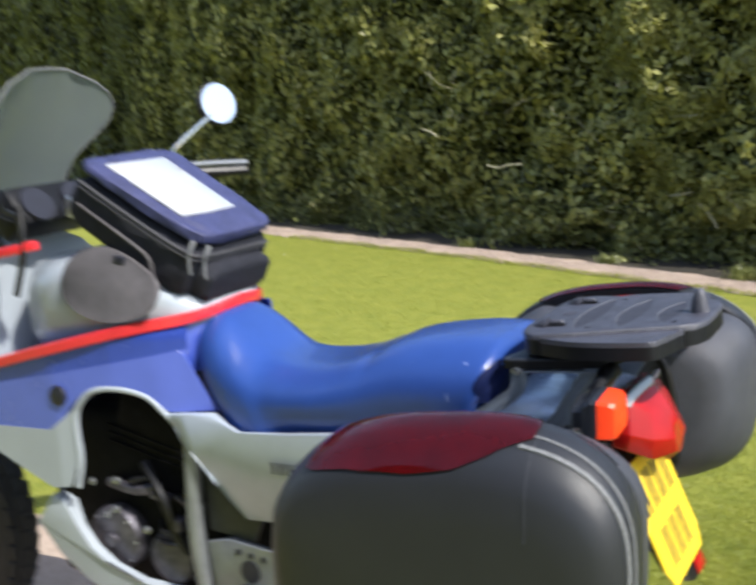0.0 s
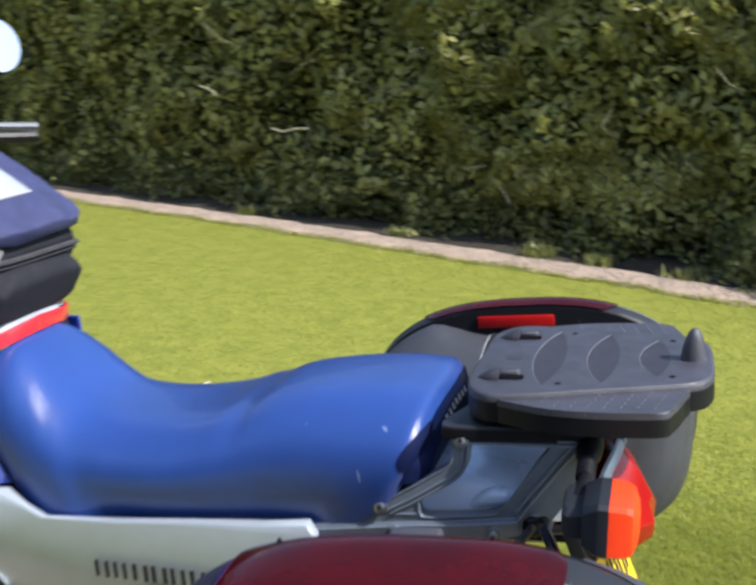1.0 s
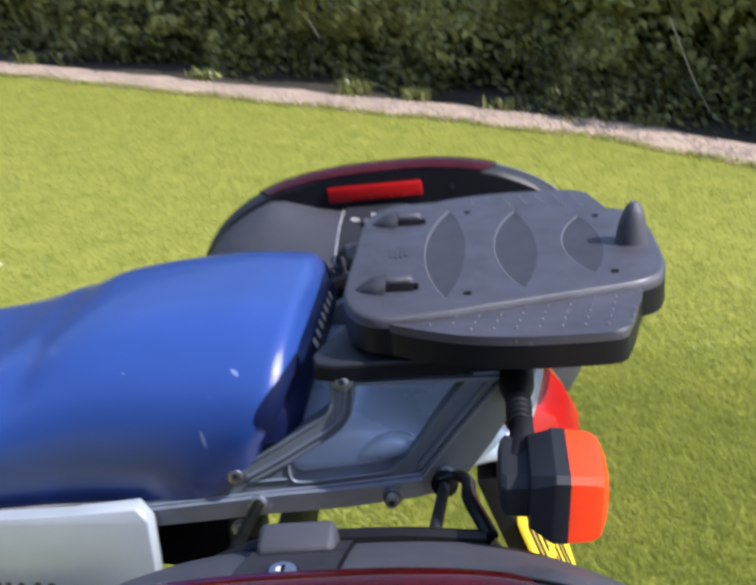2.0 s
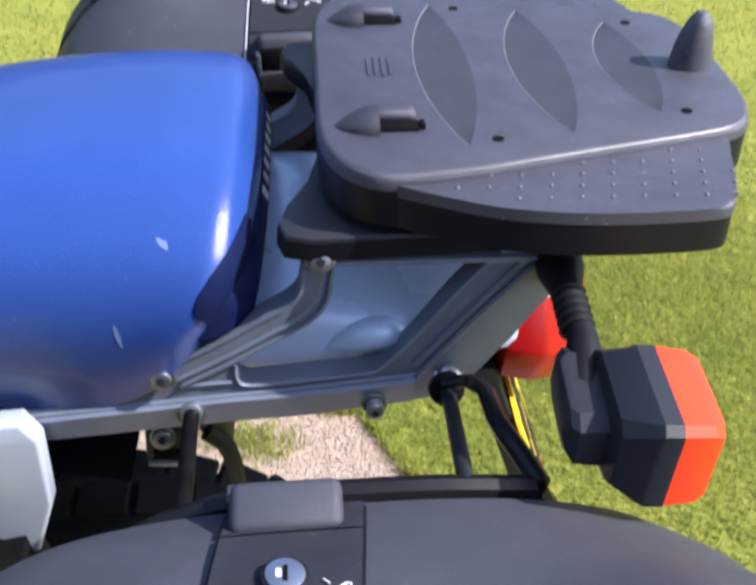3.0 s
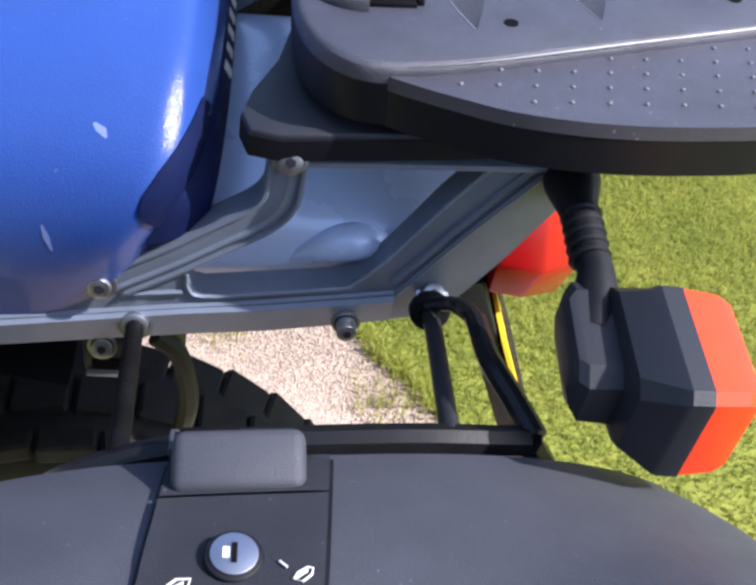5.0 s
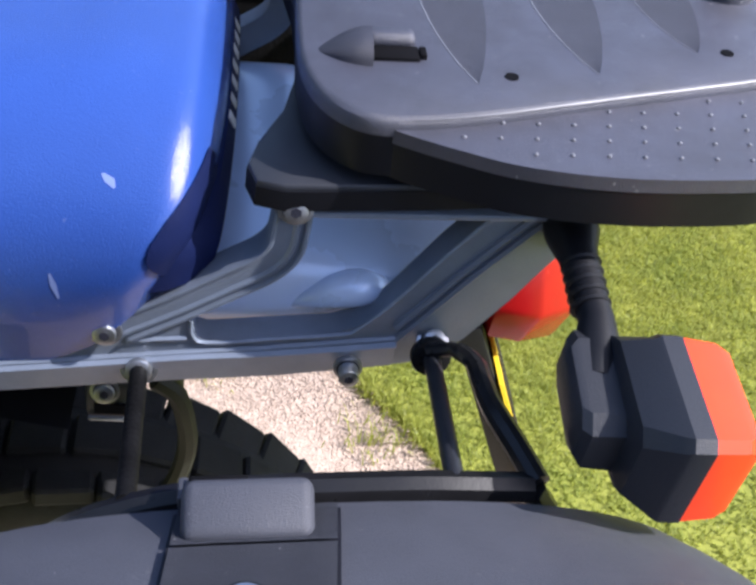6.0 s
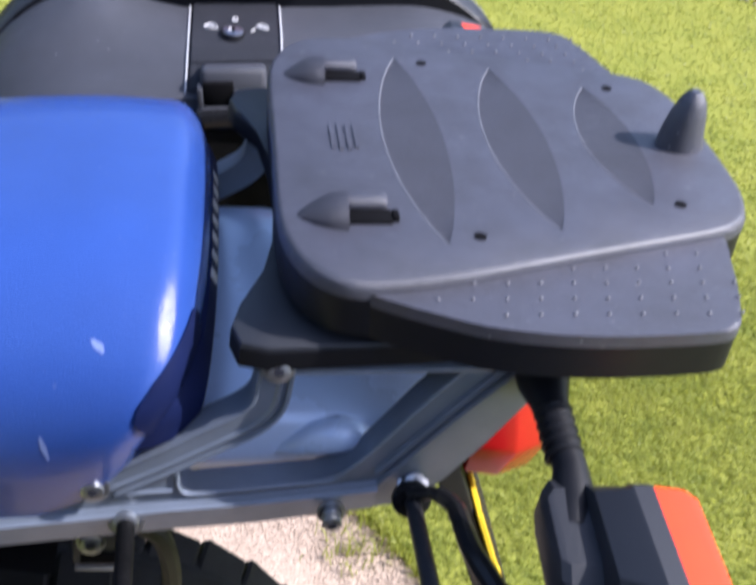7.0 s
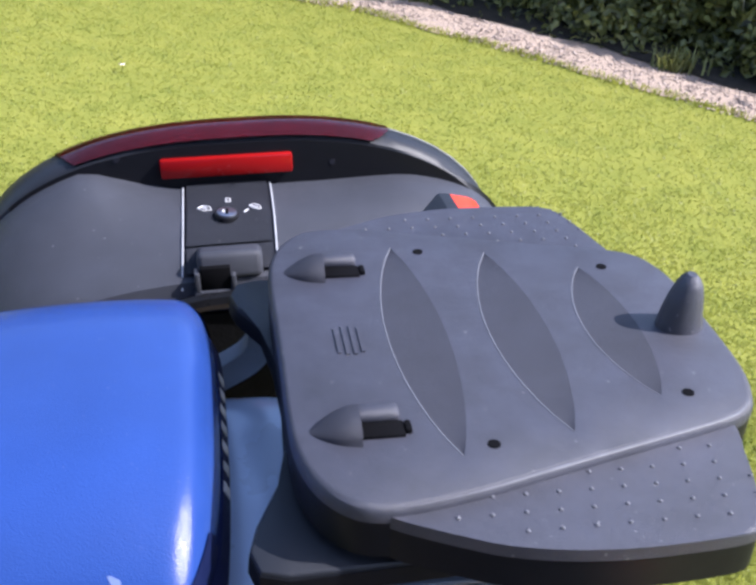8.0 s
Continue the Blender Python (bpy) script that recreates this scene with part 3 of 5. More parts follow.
# seat
SEAT = [(-0.574, -0.470, 0.938, 0.745, 0.098, 0.128), (-0.550, -0.454, 0.960, 0.742, 0.108, 0.139), (-0.514, -0.432, 0.962, 0.741, 0.112, 0.146), (-0.478, -0.408, 0.940, 0.742, 0.115, 0.149),
        (-0.440, -0.380, 0.905, 0.745, 0.120, 0.150), (-0.400, -0.345, 0.880, 0.743, 0.130, 0.143), (-0.345, -0.305, 0.871, 0.748, 0.145, 0.139), (-0.270, -0.250, 0.876, 0.755, 0.154, 0.140),
        (-0.200, -0.190, 0.892, 0.762, 0.155, 0.140), (-0.150, -0.145, 0.911, 0.767, 0.153, 0.139), (-0.100, -0.100, 0.930, 0.772, 0.151, 0.138), (-0.030, -0.050, 0.943, 0.778, 0.150, 0.141),
        (0.038, 0.000, 0.949, 0.779, 0.152, 0.145), (0.079, 0.046, 0.948, 0.804, 0.149, 0.150), (0.098, 0.070, 0.945, 0.829, 0.142, 0.149), (0.109, 0.084, 0.935, 0.847, 0.131, 0.144),
        (0.116, 0.091, 0.922, 0.858, 0.116, 0.134), (0.119, 0.094, 0.908, 0.866, 0.096, 0.120)]


def seat_ring(xt, xb, zt, zb, wt, wb, grow=0.0):
    out = []
    n = 28
    for k in range(n + 1):
        a = math.pi * k / n
        c, s = math.cos(a), math.sin(a)
        u = abs(s) ** 0.62
        e = 0.56
        y = math.copysign(abs(c) ** e, c) * (wb + (wt - wb) * u * 0.9 + 0.016 * math.sin(math.pi * u ** 1.2) + grow)
        z = zb + (zt - zb + grow) * u
        x = xb + (xt - xb) * u
        s = x - (-0.152 + 0.06 * (y + 0.13))
        top = min(1.0, max(0.0, (u - 0.55) / 0.35))
        side_ = min(1.0, max(0.0, (abs(y) - 0.05) / 0.06))
        fold = -(0.001 + 0.0022 * side_) * math.exp(-(s / 0.016) ** 2) + 0.001 * math.exp(-((s + 0.035) / 0.025) ** 2) if grow == 0 else 0
        if y > 0:
            y *= 1 + (0.025 + 0.095 * min(1.0, max(0.0, (x + 0.12) / 0.15))) * u
        out.append((x, y, z + fold * top))
    return out


sr = []
STATIONS = np.array([SEAT[0], *SEAT, SEAT[-1]])
for i in range(1, len(STATIONS) - 2):
    a, b, c, d = STATIONS[i - 1:i + 3]
    for k in range(7):
        t = k / 7
        sr.append(seat_ring(*(0.5 * (2 * b + (c - a) * t + (2 * a - 5 * b + 4 * c - d) * t * t + (3 * b - a - 3 * c + d) * t ** 3))))
sr.append(seat_ring(*SEAT[-1]))
seat_mesh = loft(sr)
seat_mesh.normal_update()
seat_tree = bvhtree.BVHTree.FromBMesh(seat_mesh)
seat = part("seat", seat_mesh, M["seat"], bike, "smooth bright blue vinyl seat", smooth=50)


def on_seat(p, lift):
    """The nearest place on the seat's skin, lifted outwards."""
    q, nrm, _, _ = seat_tree.find_nearest(Vector(p))
    return q + nrm * (lift if nrm.dot(q - Vector((q.x - 0.05, 0, 0.86))) > 0 else -lift)


for line, wide in ((((0.0555, -0.128, 0.912), (0.0595, -0.130, 0.909), (0.0625, -0.131, 0.904)), 0.0023), (((0.029, -0.160, 0.868), (0.031, -0.160, 0.860), (0.0335, -0.160, 0.851)), 0.0016), (((-0.05, -0.15, 0.93), (-0.049, -0.15, 0.928), (-0.047, -0.15, 0.926)), 0.0010)):
    g = []
    for k, p in enumerate(line):
        w = wide * (0.35, 1.0, 0.3)[k]
        g.append([tuple(on_seat((p[0] + w * u, p[1], p[2] + 0.6 * w * u), 0.0003)) for u in (-1, -0.3, 0.4, 1)])
    part("scuff", loft(g, closed=False), M["scuff"], seat, "small pale scuff")
base = [seat_ring(0.090, 0.074, 0.922, 0.850, 0.116, 0.1520), seat_ring(0.108, 0.090, 0.918, 0.852, 0.112, 0.1500),
        seat_ring(0.119, 0.104, 0.915, 0.852, 0.104, 0.141), seat_ring(0.1235, 0.114, 0.904, 0.856, 0.096, 0.132)]
part("seat_back_panel", loft(base), M["seat_dark"], seat, "black vinyl panel at the seat's back end")
# Shadow of the rack bracket painted on the seat's corners as dark patches.
for sgn in (-1, 1):
    rows_ = []
    for k in range(23):
        z = 0.851 + 0.073 * k / 22
        x0 = lerp_table([(0.850, 0.089), (0.861, 0.090), (0.870, 0.0845), (0.876, 0.0805), (0.882, 0.079), (0.890, 0.0815), (0.900, 0.088), (0.909, 0.096), (0.917, 0.104), (0.925, 0.112)], z)[0]
        row = []
        for j in range(15):
            hit, nrm, _, _ = seat_tree.ray_cast(Vector((x0 + 0.036 * j / 14, sgn * 0.4, z)), Vector((0, -sgn, 0)))
            if hit is not None and abs(hit.y) > 0.10:
                row.append(tuple(hit + nrm * (0.0016 if nrm.y * sgn > 0 else -0.0016)))
            elif row:
                row.append(row[-1])
        if row:
            rows_.append(row)
    part("corner_shadow", loft(rows_, closed=False), M["seat_dark"], seat, "navy-black patch for the rack's shadow on the seat")
for k in range(7):
    y = -0.058 + k * 0.019
    part("lettering_bar", box((0.1205, y, 0.9110 - 0.0022 * (y / 0.058) ** 2), (0.0085, 0.009, 0.0012), (0, 62, 0), 0.0003), M["print"], seat, "white printed bar")

for sgn in (-1, 1):
    part("seat_edge", tube([(s[1], sgn * (s[5] + 0.0015), s[3] + 0.001) for s in SEAT[5:12]], 0.0022, 6, 3), M["trim"], seat, "thin pale edge along the seat's foot")

# side covers
COVER = [(-0.592, 0.771), (-0.54, 0.774), (-0.476, 0.780), (-0.445, 0.760), (-0.416, 0.748), (-0.303, 0.758), (-0.2, 0.770), (-0.1, 0.780), (-0.036, 0.790), (-0.024, 0.775), (-0.020, 0.72), (-0.032, 0.675), (-0.10, 0.63),
         (-0.22, 0.595), (-0.33, 0.575), (-0.415, 0.569), (-0.47, 0.632), (-0.516, 0.687), (-0.554, 0.719), (-0.566, 0.750)]
for sgn in (-1, 1):
    def side(a, b, d, sgn=sgn):
        return (a, sgn * (0.148 + d + 0.012 * math.sin((b - 0.57) / 0.2 * 2.6)), b)
    cover = part("side_cover", prism(COVER, side, 0.016, 0.0035, seg=3), M["silver"], bike, "silver painted side cover", smooth=60)
    if sgn < 0:
        for k, w in enumerate((0.022, 0.020, 0.024, 0.024, 0.022, 0.024, 0.018, 0.020)):
            x = -0.335 + k * 0.028
            for u in (0.16, 0.84):
                part("lettering_bar", box((x + w * u, sgn * 0.1775, 0.692 + 0.0008 * k), (w * 0.26, 0.002, 0.023), (0, -5, 0)), M["ink"], cover, "dark printed bar")
        part("lettering_bar", box((-0.24, sgn * 0.1775, 0.665), (0.05, 0.002, 0.007), (0, -5, 0)), M["ink"], cover, "thin dark printed bar")

# tail cowl
TAIL = [(0.02, 0.118, 0.80, 0.775), (0.10, 0.123, 0.858, 0.785), (0.16, 0.123, 0.860, 0.790), (0.22, 0.120, 0.856, 0.793), (0.27, 0.113, 0.858, 0.796), (0.295, 0.105, 0.852, 0.80), (0.305, 0.100, 0.846, 0.80)]
rings = []
for x, w, zt, zb in TAIL:
    rg = []
    for k in range(24):
        a = 2 * math.pi * k / 24
        c, s = math.cos(a), math.sin(a)
        rg.append((x, math.copysign(abs(c) ** 0.5, c) * w, (zt + zb) / 2 + math.copysign(abs(s) ** 0.5, s) * (zt - zb) / 2))
    rings.append(rg)
cowl = part("tail_cowl", loft(rings), M["cowl"], bike, "silver-blue painted tail cowl", smooth=60)
for sgn in (-1, 1):
    line = smooth_path([(0.160, sgn * 0.118, 0.818), (0.175, sgn * 0.121, 0.828), (0.191, sgn * 0.122, 0.836), (0.206, sgn * 0.121, 0.838), (0.219, sgn * 0.117, 0.834)], 4)
    part("strap_lug", tube(line, [0.0025 + 0.0095 * math.sin(math.pi * min(1, k / (len(line) - 1)) * 0.80) ** 1.2 for k in range(len(line))], 12), M["cowl"], cowl, "moulded strap lug", smooth=70)

# rear light: a faceted lens, widest at its base and ridged at the back
def lamp_ring(top, side, low, ridge, keel):
    """Eight corners: top, flank and foot on each side, with the ridge above and the keel below."""
    return [(top[0], -top[1], top[2]), (ridge[0], 0, ridge[1]), (top[0], top[1], top[2]), (side[0], side[1], side[2]), (low[0], low[1], low[2]), (keel[0], 0, keel[1]), (low[0], -low[1], low[2]), (side[0], -side[1], side[2])]


LAMP = [lamp_ring((0.298, 0.085, 0.860), (0.298, 0.102, 0.810), (0.298, 0.100, 0.782), (0.300, 0.866), (0.300, 0.748)), lamp_ring((0.322, 0.086, 0.860), (0.330, 0.104, 0.806), (0.322, 0.099, 0.777), (0.336, 0.868), (0.346, 0.738)),
        lamp_ring((0.352, 0.060, 0.834), (0.362, 0.080, 0.794), (0.356, 0.070, 0.757), (0.362, 0.840), (0.366, 0.733)), lamp_ring((0.377, 0.022, 0.804), (0.387, 0.032, 0.784), (0.384, 0.022, 0.758), (0.382, 0.806), (0.386, 0.752))]
bm = loft(LAMP)
bmesh.ops.recalc_face_normals(bm, faces=bm.faces[:])
bmesh.ops.bevel(bm, geom=[e for e in bm.edges if e.calc_face_angle(0) > 0.25], offset=0.003, segments=2, profile=0.5, affect="EDGES")
lamp = part("rear_light", bm, M["lens_red"], bike, "glossy faceted red rear light", smooth=22)
for sgn in (-1, 1):
    part("light_trim", tube([(0.321, sgn * 0.092, 0.852), (0.324, sgn * 0.084, 0.863), (0.332, sgn * 0.045, 0.871), (0.337, 0, 0.873)], 0.0085, 8, 4, squash=0.5), M["silver"], lamp, "silver trim along the light's upper edge")

# number plate
PX = [(0.316, 0.742), (0.398, 0.548)]


def num_point(u, v, d):
    """u across, v from top to bottom, d out of the plate."""
    return (PX[0][0] + (PX[1][0] - PX[0][0]) * v + d * 0.955, u, PX[0][1] + (PX[1][1] - PX[0][1]) * v + d * 0.297)


holder = part("plate_holder", prism([(-0.10, -0.25), (0.10, -0.25), (0.10, 0.45), (0.085, 0.9), (0.085, 1.16), (0.01, 1.16), (-0.07, 0.9), (-0.10, 0.45)], lambda a, b, d: num_point(a, b, d - 0.02), 0.018, 0.003), M["black"], bike, "black plastic number plate holder")
nump = part("number_plate", prism([(-0.106, 0), (0.106, 0), (0.109, 0.03), (0.109, 0.84), (0.088, 1), (-0.088, 1), (-0.109, 0.84), (-0.109, 0.03)], num_point, 0.003), M["yellow"], bike, "yellow number plate with dark bars")
for row, cols_ in ((0.27, 4), (0.73, 3)):
    for k in range(cols_):
        u = (k - (cols_ - 1) / 2) * 0.046
        for w in (u - 0.010, u + 0.010):
            part("plate_bar", prism([(w - 0.0048, row - 0.16), (w + 0.0048, row - 0.16), (w + 0.0048, row + 0.16), (w - 0.0048, row + 0.16)], lambda a, b, d: num_point(a, b, d + 0.0032), 0.001), M["ink"], nump, "dark bar")

part("plate_reflector", prism([(0.025, 1.02), (0.075, 1.02), (0.075, 1.14), (0.025, 1.14)], num_point, 0.003, 0.001), M["lens_red"], holder, "small oblong red reflector")

# sub-frame rails on both sides
for sgn in (-1, 1):
    def wall(a, b, d, sgn=sgn):
        return (a, sgn * (0.126 + d), b)
    rail = part("grab_rail", prism([(-0.06, 0.750), (-0.016, 0.757), (0.027, 0.764), (0.102, 0.776), (0.154, 0.783), (0.194, 0.791), (0.238, 0.800), (0.256, 0.808), (0.268, 0.826), (0.288, 0.858), (0.318, 0.910),
                                    (0.314, 0.926), (0.270, 0.928), (0.243, 0.888), (0.222, 0.852), (0.210, 0.834), (0.199, 0.825), (0.188, 0.8205), (0.150, 0.8145), (0.114, 0.8088), (0.107, 0.811), (0.1045, 0.817), (0.104, 0.834),
                                    (0.085, 0.826), (0.066, 0.822), (0.056, 0.823), (0.046, 0.819), (0.036, 0.801), (-0.015, 0.786), (-0.06, 0.776)], wall, 0.020, 0.0025), M["alu"], bike, "grey painted cast grab rail")

    def ridge(pts, r=0.0018, y=0.1462, sgn=sgn, rail=rail):
        return part("groove_rib", tube([(a, sgn * y, b) for a, b in pts], r, 6, 4), M["alu"], rail)
    ridge([(-0.06, 0.773), (-0.015, 0.781), (0.028, 0.788), (0.069, 0.795), (0.106, 0.801), (0.145, 0.807), (0.184, 0.814), (0.228, 0.822)], 0.0022)
    ridge([(0.070, 0.808), (0.102, 0.812)])
    ridge([(0.224, 0.831), (0.260, 0.884), (0.288, 0.923)], 0.0026)
    ridge([(0.226, 0.821), (0.262, 0.875), (0.297, 0.922)], 0.0026)
    ridge([(0.104, 0.827), (0.105, 0.815), (0.114, 0.809), (0.152, 0.815), (0.193, 0.822), (0.202, 0.827), (0.219, 0.848), (0.243, 0.886), (0.267, 0.922)], 0.0016)
    flange = [[(a, sgn * (0.146 + c), b) for c, b in ((0, z0), (0.0005, z0 + 0.002), (0.0045, z1 - 0.003), (0.001, z1))] for a, z0, z1 in ((-0.06, 0.750, 0.773), (0.027, 0.764, 0.788), (0.102, 0.776, 0.801), (0.154, 0.783, 0.808), (0.194, 0.791, 0.815), (0.226, 0.798, 0.821))]
    part("bottom_flange", loft(flange), M["alu"], rail)
    line = smooth_path([(0.062, 0, 0.814), (0.067, 0, 0.818), (0.097, 0, 0.837), (0.125, 0, 0.857), (0.144, 0, 0.871), (0.153, 0, 0.884), (0.155, 0, 0.900), (0.156, 0, 0.926)], 5)
    rg = []
    for k, p in enumerate(line):
        d = (line[min(k + 1, len(line) - 1)] - line[max(k - 1, 0)]).normalized()
        w = Vector((-d.z, 0, d.x))
        rg.append([tuple(p + w * u + Vector((0, sgn * v, 0))) for u, v in ((-0.0105, 0.128), (-0.0105, 0.1475), (-0.0095, 0.149), (-0.0080, 0.149), (-0.0070, 0.1465), (-0.0050, 0.1465), (-0.0040, 0.1485), (-0.0025, 0.1485), (-0.001, 0.147), (0.0075, 0.147), (0.0085, 0.1485), (0.0100, 0.1485), (0.0105, 0.147), (0.0105, 0.128))])
    part("brace", loft(rg), M["alu"], rail, "curved ribbed grey brace", smooth=25)
    part("top_bar", box((0.222, sgn * 0.140, 0.9175), (0.15, 0.022, 0.004), (0, -4, 0), 0.0015), M["alu"], rail, "pale bar under the bracket")
    for bx, bz in ((0.056, 0.818), (0.156, 0.917)):
        part("boss", disc((bx, sgn * 0.142, bz), (0, sgn, 0.12), 0.0092, 0.014, 20, 0.003), M["alu"], rail)
    bolt((0.056, sgn * 0.1505, 0.818), (0, sgn, 0.15), 0.0068, 0.005, rail)
    bolt((0.156, sgn * 0.1505, 0.917), (0, sgn, 0.15), 0.0068, 0.005, rail)
    bolt((0.199, sgn * 0.152, 0.800), (0, sgn, 0.1), 0.0062, 0.012, rail)
    # case carrier
    carrier = part("case_carrier", tube([(0.28, sgn * 0.271, 0.843), (0.20, sgn * 0.276, 0.846), (0.10, sgn * 0.278, 0.832), (0.03, sgn * 0.276, 0.78), (-0.02, sgn * 0.274, 0.68), (-0.02, sgn * 0.274, 0.60), (0.27, sgn * 0.274, 0.61), (0.315, sgn * 0.274, 0.66), (0.30, sgn * 0.272, 0.80), (0.28, sgn * 0.271, 0.843)], 0.0085, 8, 5),
                   M["tube"], bike, "black steel case carrier loop")
    part("strut", tube([(0.075, sgn * 0.150, 0.787), (0.080, sgn * 0.275, 0.826)], 0.0054, 12), M["sump"], carrier, "black steel strut")
    part("strut", tube([(0.247, sgn * 0.150, 0.818), (0.240, sgn * 0.272, 0.848)], 0.0052, 12), M["case_lid"], carrier, "black steel strut")
    part("bent_strut", tube([(0.243, sgn * 0.160, 0.826), (0.257, sgn * 0.166, 0.834), (0.266, sgn * 0.180, 0.838), (0.267, sgn * 0.200, 0.842), (0.268, sgn * 0.220, 0.846), (0.276, sgn * 0.248, 0.848), (0.284, sgn * 0.270, 0.846)], [0.0045, 0.0055, 0.0062, 0.0064, 0.0066, 0.0066], 10, 5), M["tube"], carrier, "glossy bent black tube")
    part("clamp", disc((0.246, sgn * 0.158, 0.820), (0, sgn, 0.25), 0.0125, 0.008, 18, 0.002), M["tube"], carrier)
    bolt((0.075, sgn * 0.148, 0.787), (0, sgn * 0.9, 0.35), 0.008, 0.007, carrier)
    bolt((0.248, sgn * 0.148, 0.822), (0, sgn * 0.6, 0.8), 0.007, 0.008, carrier)

# luggage plate: bracket, plate with recesses, wings, hooks
BRACKET = mirror_half([(0.158, 0), (0.156, -0.045), (0.150, -0.085), (0.134, -0.114), (0.129, -0.134), (0.134, -0.150), (0.150, -0.155), (0.235, -0.151), (0.30, -0.145), (0.33, -0.09), (0.335, 0)])
# Bracket's lit top and shaded sides put into colour: grey cap over black.
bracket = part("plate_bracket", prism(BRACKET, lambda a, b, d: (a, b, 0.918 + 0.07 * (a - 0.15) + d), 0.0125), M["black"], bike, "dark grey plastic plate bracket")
part("bracket_lit_top", prism([(0.23 + (a - 0.23) * 0.996, b * 0.996) for a, b in BRACKET], lambda a, b, d: (a, b, 0.9305 + 0.07 * (a - 0.15) + d), 0.0035, 0.0022), M["case_lid"], bracket, "upper face, its light put into a paler grey")
OUT = mirror_half([(0.156, 0), (0.1555, -0.06), (0.157, -0.095), (0.163, -0.120), (0.174, -0.138), (0.190, -0.149), (0.215, -0.1495), (0.249, -0.143), (0.286, -0.133), (0.323, -0.123), (0.365, -0.112), (0.405, -0.101), (0.422, -0.092), (0.431, -0.078), (0.4375, -0.050), (0.4385, 0)])
OUT = [(p[0], p[1]) for p in round_outline(OUT, 3)]


def vesica(cx, half, left, right, n=14):
    """The lens-shaped outline of one recess, bowed to the front."""
    a = [(cx - left * (1 - (2 * k / n - 1) ** 2) ** 0.9, half * (2 * k / n - 1)) for k in range(n + 1)]
    b = [(cx + right * (1 - (2 * k / n - 1) ** 2) ** 0.9, half * (2 * k / n - 1)) for k in range(n - 1, 0, -1)]
    return a + b


HOLES = [vesica(0.245, 0.119, 0.022, 0.017), vesica(0.313, 0.105, 0.023, 0.017), vesica(0.3765, 0.078, 0.022, 0.015)]
bm = bmesh.new()
edges = []
loops = []
for o in (OUT, *HOLES):
    vs = [bm.verts.new(plate_point(x, y)) for x, y in o]
    loops.append(vs)
    edges += [bm.edges.new((vs[i], vs[(i + 1) % len(vs)])) for i in range(len(vs))]
bmesh.ops.triangle_fill(bm, use_beauty=True, use_dissolve=False, edges=edges)
e = OUT
cx = sum(p[0] for p in e) / len(e)
prev = loops[0]
for grow, d in ((0.002, -0.0006), (0.0035, -0.002), (0.0045, -0.005), (0.0045, -0.010), (0.0, -0.011)):
    ring = [bm.verts.new(plate_point(cx + (x - cx) * (1 + grow / 0.15), y * (1 + grow / 0.14), d)) for x, y in e]
    for i in range(len(ring)):
        j = (i + 1) % len(ring)
        bm.faces.new((prev[i], prev[j], ring[j], ring[i]))
    prev = ring
bm.faces.new(prev)
for vs, o in zip(loops[1:], HOLES):
    m = 14
    low = [bm.verts.new(plate_point(x, y, -0.0010)) for x, y in o[:m + 1]]
    for i in range(m):
        bm.faces.new((vs[i], vs[i + 1], low[i + 1], low[i]))
plate = part("luggage_plate", bm, M["plate"], bike, "dark grey plastic top case plate with three curved recesses", smooth=30)
# Highlight on the plate's rounded edge, painted as a pale line.
part("plate_rim", tube([plate_point(x, y * 1.022, -0.0012) for x, y in OUT[17:40]], [0.0002 + 0.0008 * min(1, k / 8) for k in range(23)], 6), M["rim"], plate, "pale line for the highlight on the plate's edge")
# Shade on the plate's side put into colour as a black band.
part("plate_side_shade", prism([(cx + (x - cx) * 1.028, y * 1.03) for x, y in OUT], lambda a, b, d: plate_point(a, b, d - 0.034), 0.0245), M["black"], plate, "side of the plate, its shade put into black")
for o in HOLES:
    m = 14
    left, right = o[:m + 1], [o[0], *reversed(o[m + 1:]), o[m]]
    g = [[plate_point(*a, -0.0010), plate_point(*[(p * 2 + q) / 3 for p, q in zip(a, b)], -0.0008), plate_point(*[(p + q * 2) / 3 for p, q in zip(a, b)], -0.0005), plate_point(*b, 0.0)] for a, b in zip(left, right)]
    # Recess floor painted darker for its shade.
    part("recess_pad", loft(g, closed=False), M["plate_pad"], plate, "curved recess, its shade put into the darker colour", smooth=60)
    # Rim highlight along the recess's front edge, painted as a pale line.
    part("recess_rim", tube([plate_point(x - 0.0006, y, -0.0004) for x, y in left], 0.0008, 6), M["rim"], plate, "thin pale line for the rim's highlight")
WING = [(0.170, -0.09), (0.175, -0.118), (0.183, -0.138), (0.193, -0.1505), (0.203, -0.158), (0.216, -0.165), (0.235, -0.174), (0.254, -0.182), (0.283, -0.1885), (0.315, -0.1915), (0.350, -0.191), (0.380, -0.1885), (0.390, -0.183), (0.394, -0.174), (0.402, -0.150), (0.408, -0.125), (0.414, -0.100), (0.400, -0.085), (0.36, -0.08), (0.25, -0.085)]
WING = [(p[0], p[1]) for p in round_outline(WING, 3)]
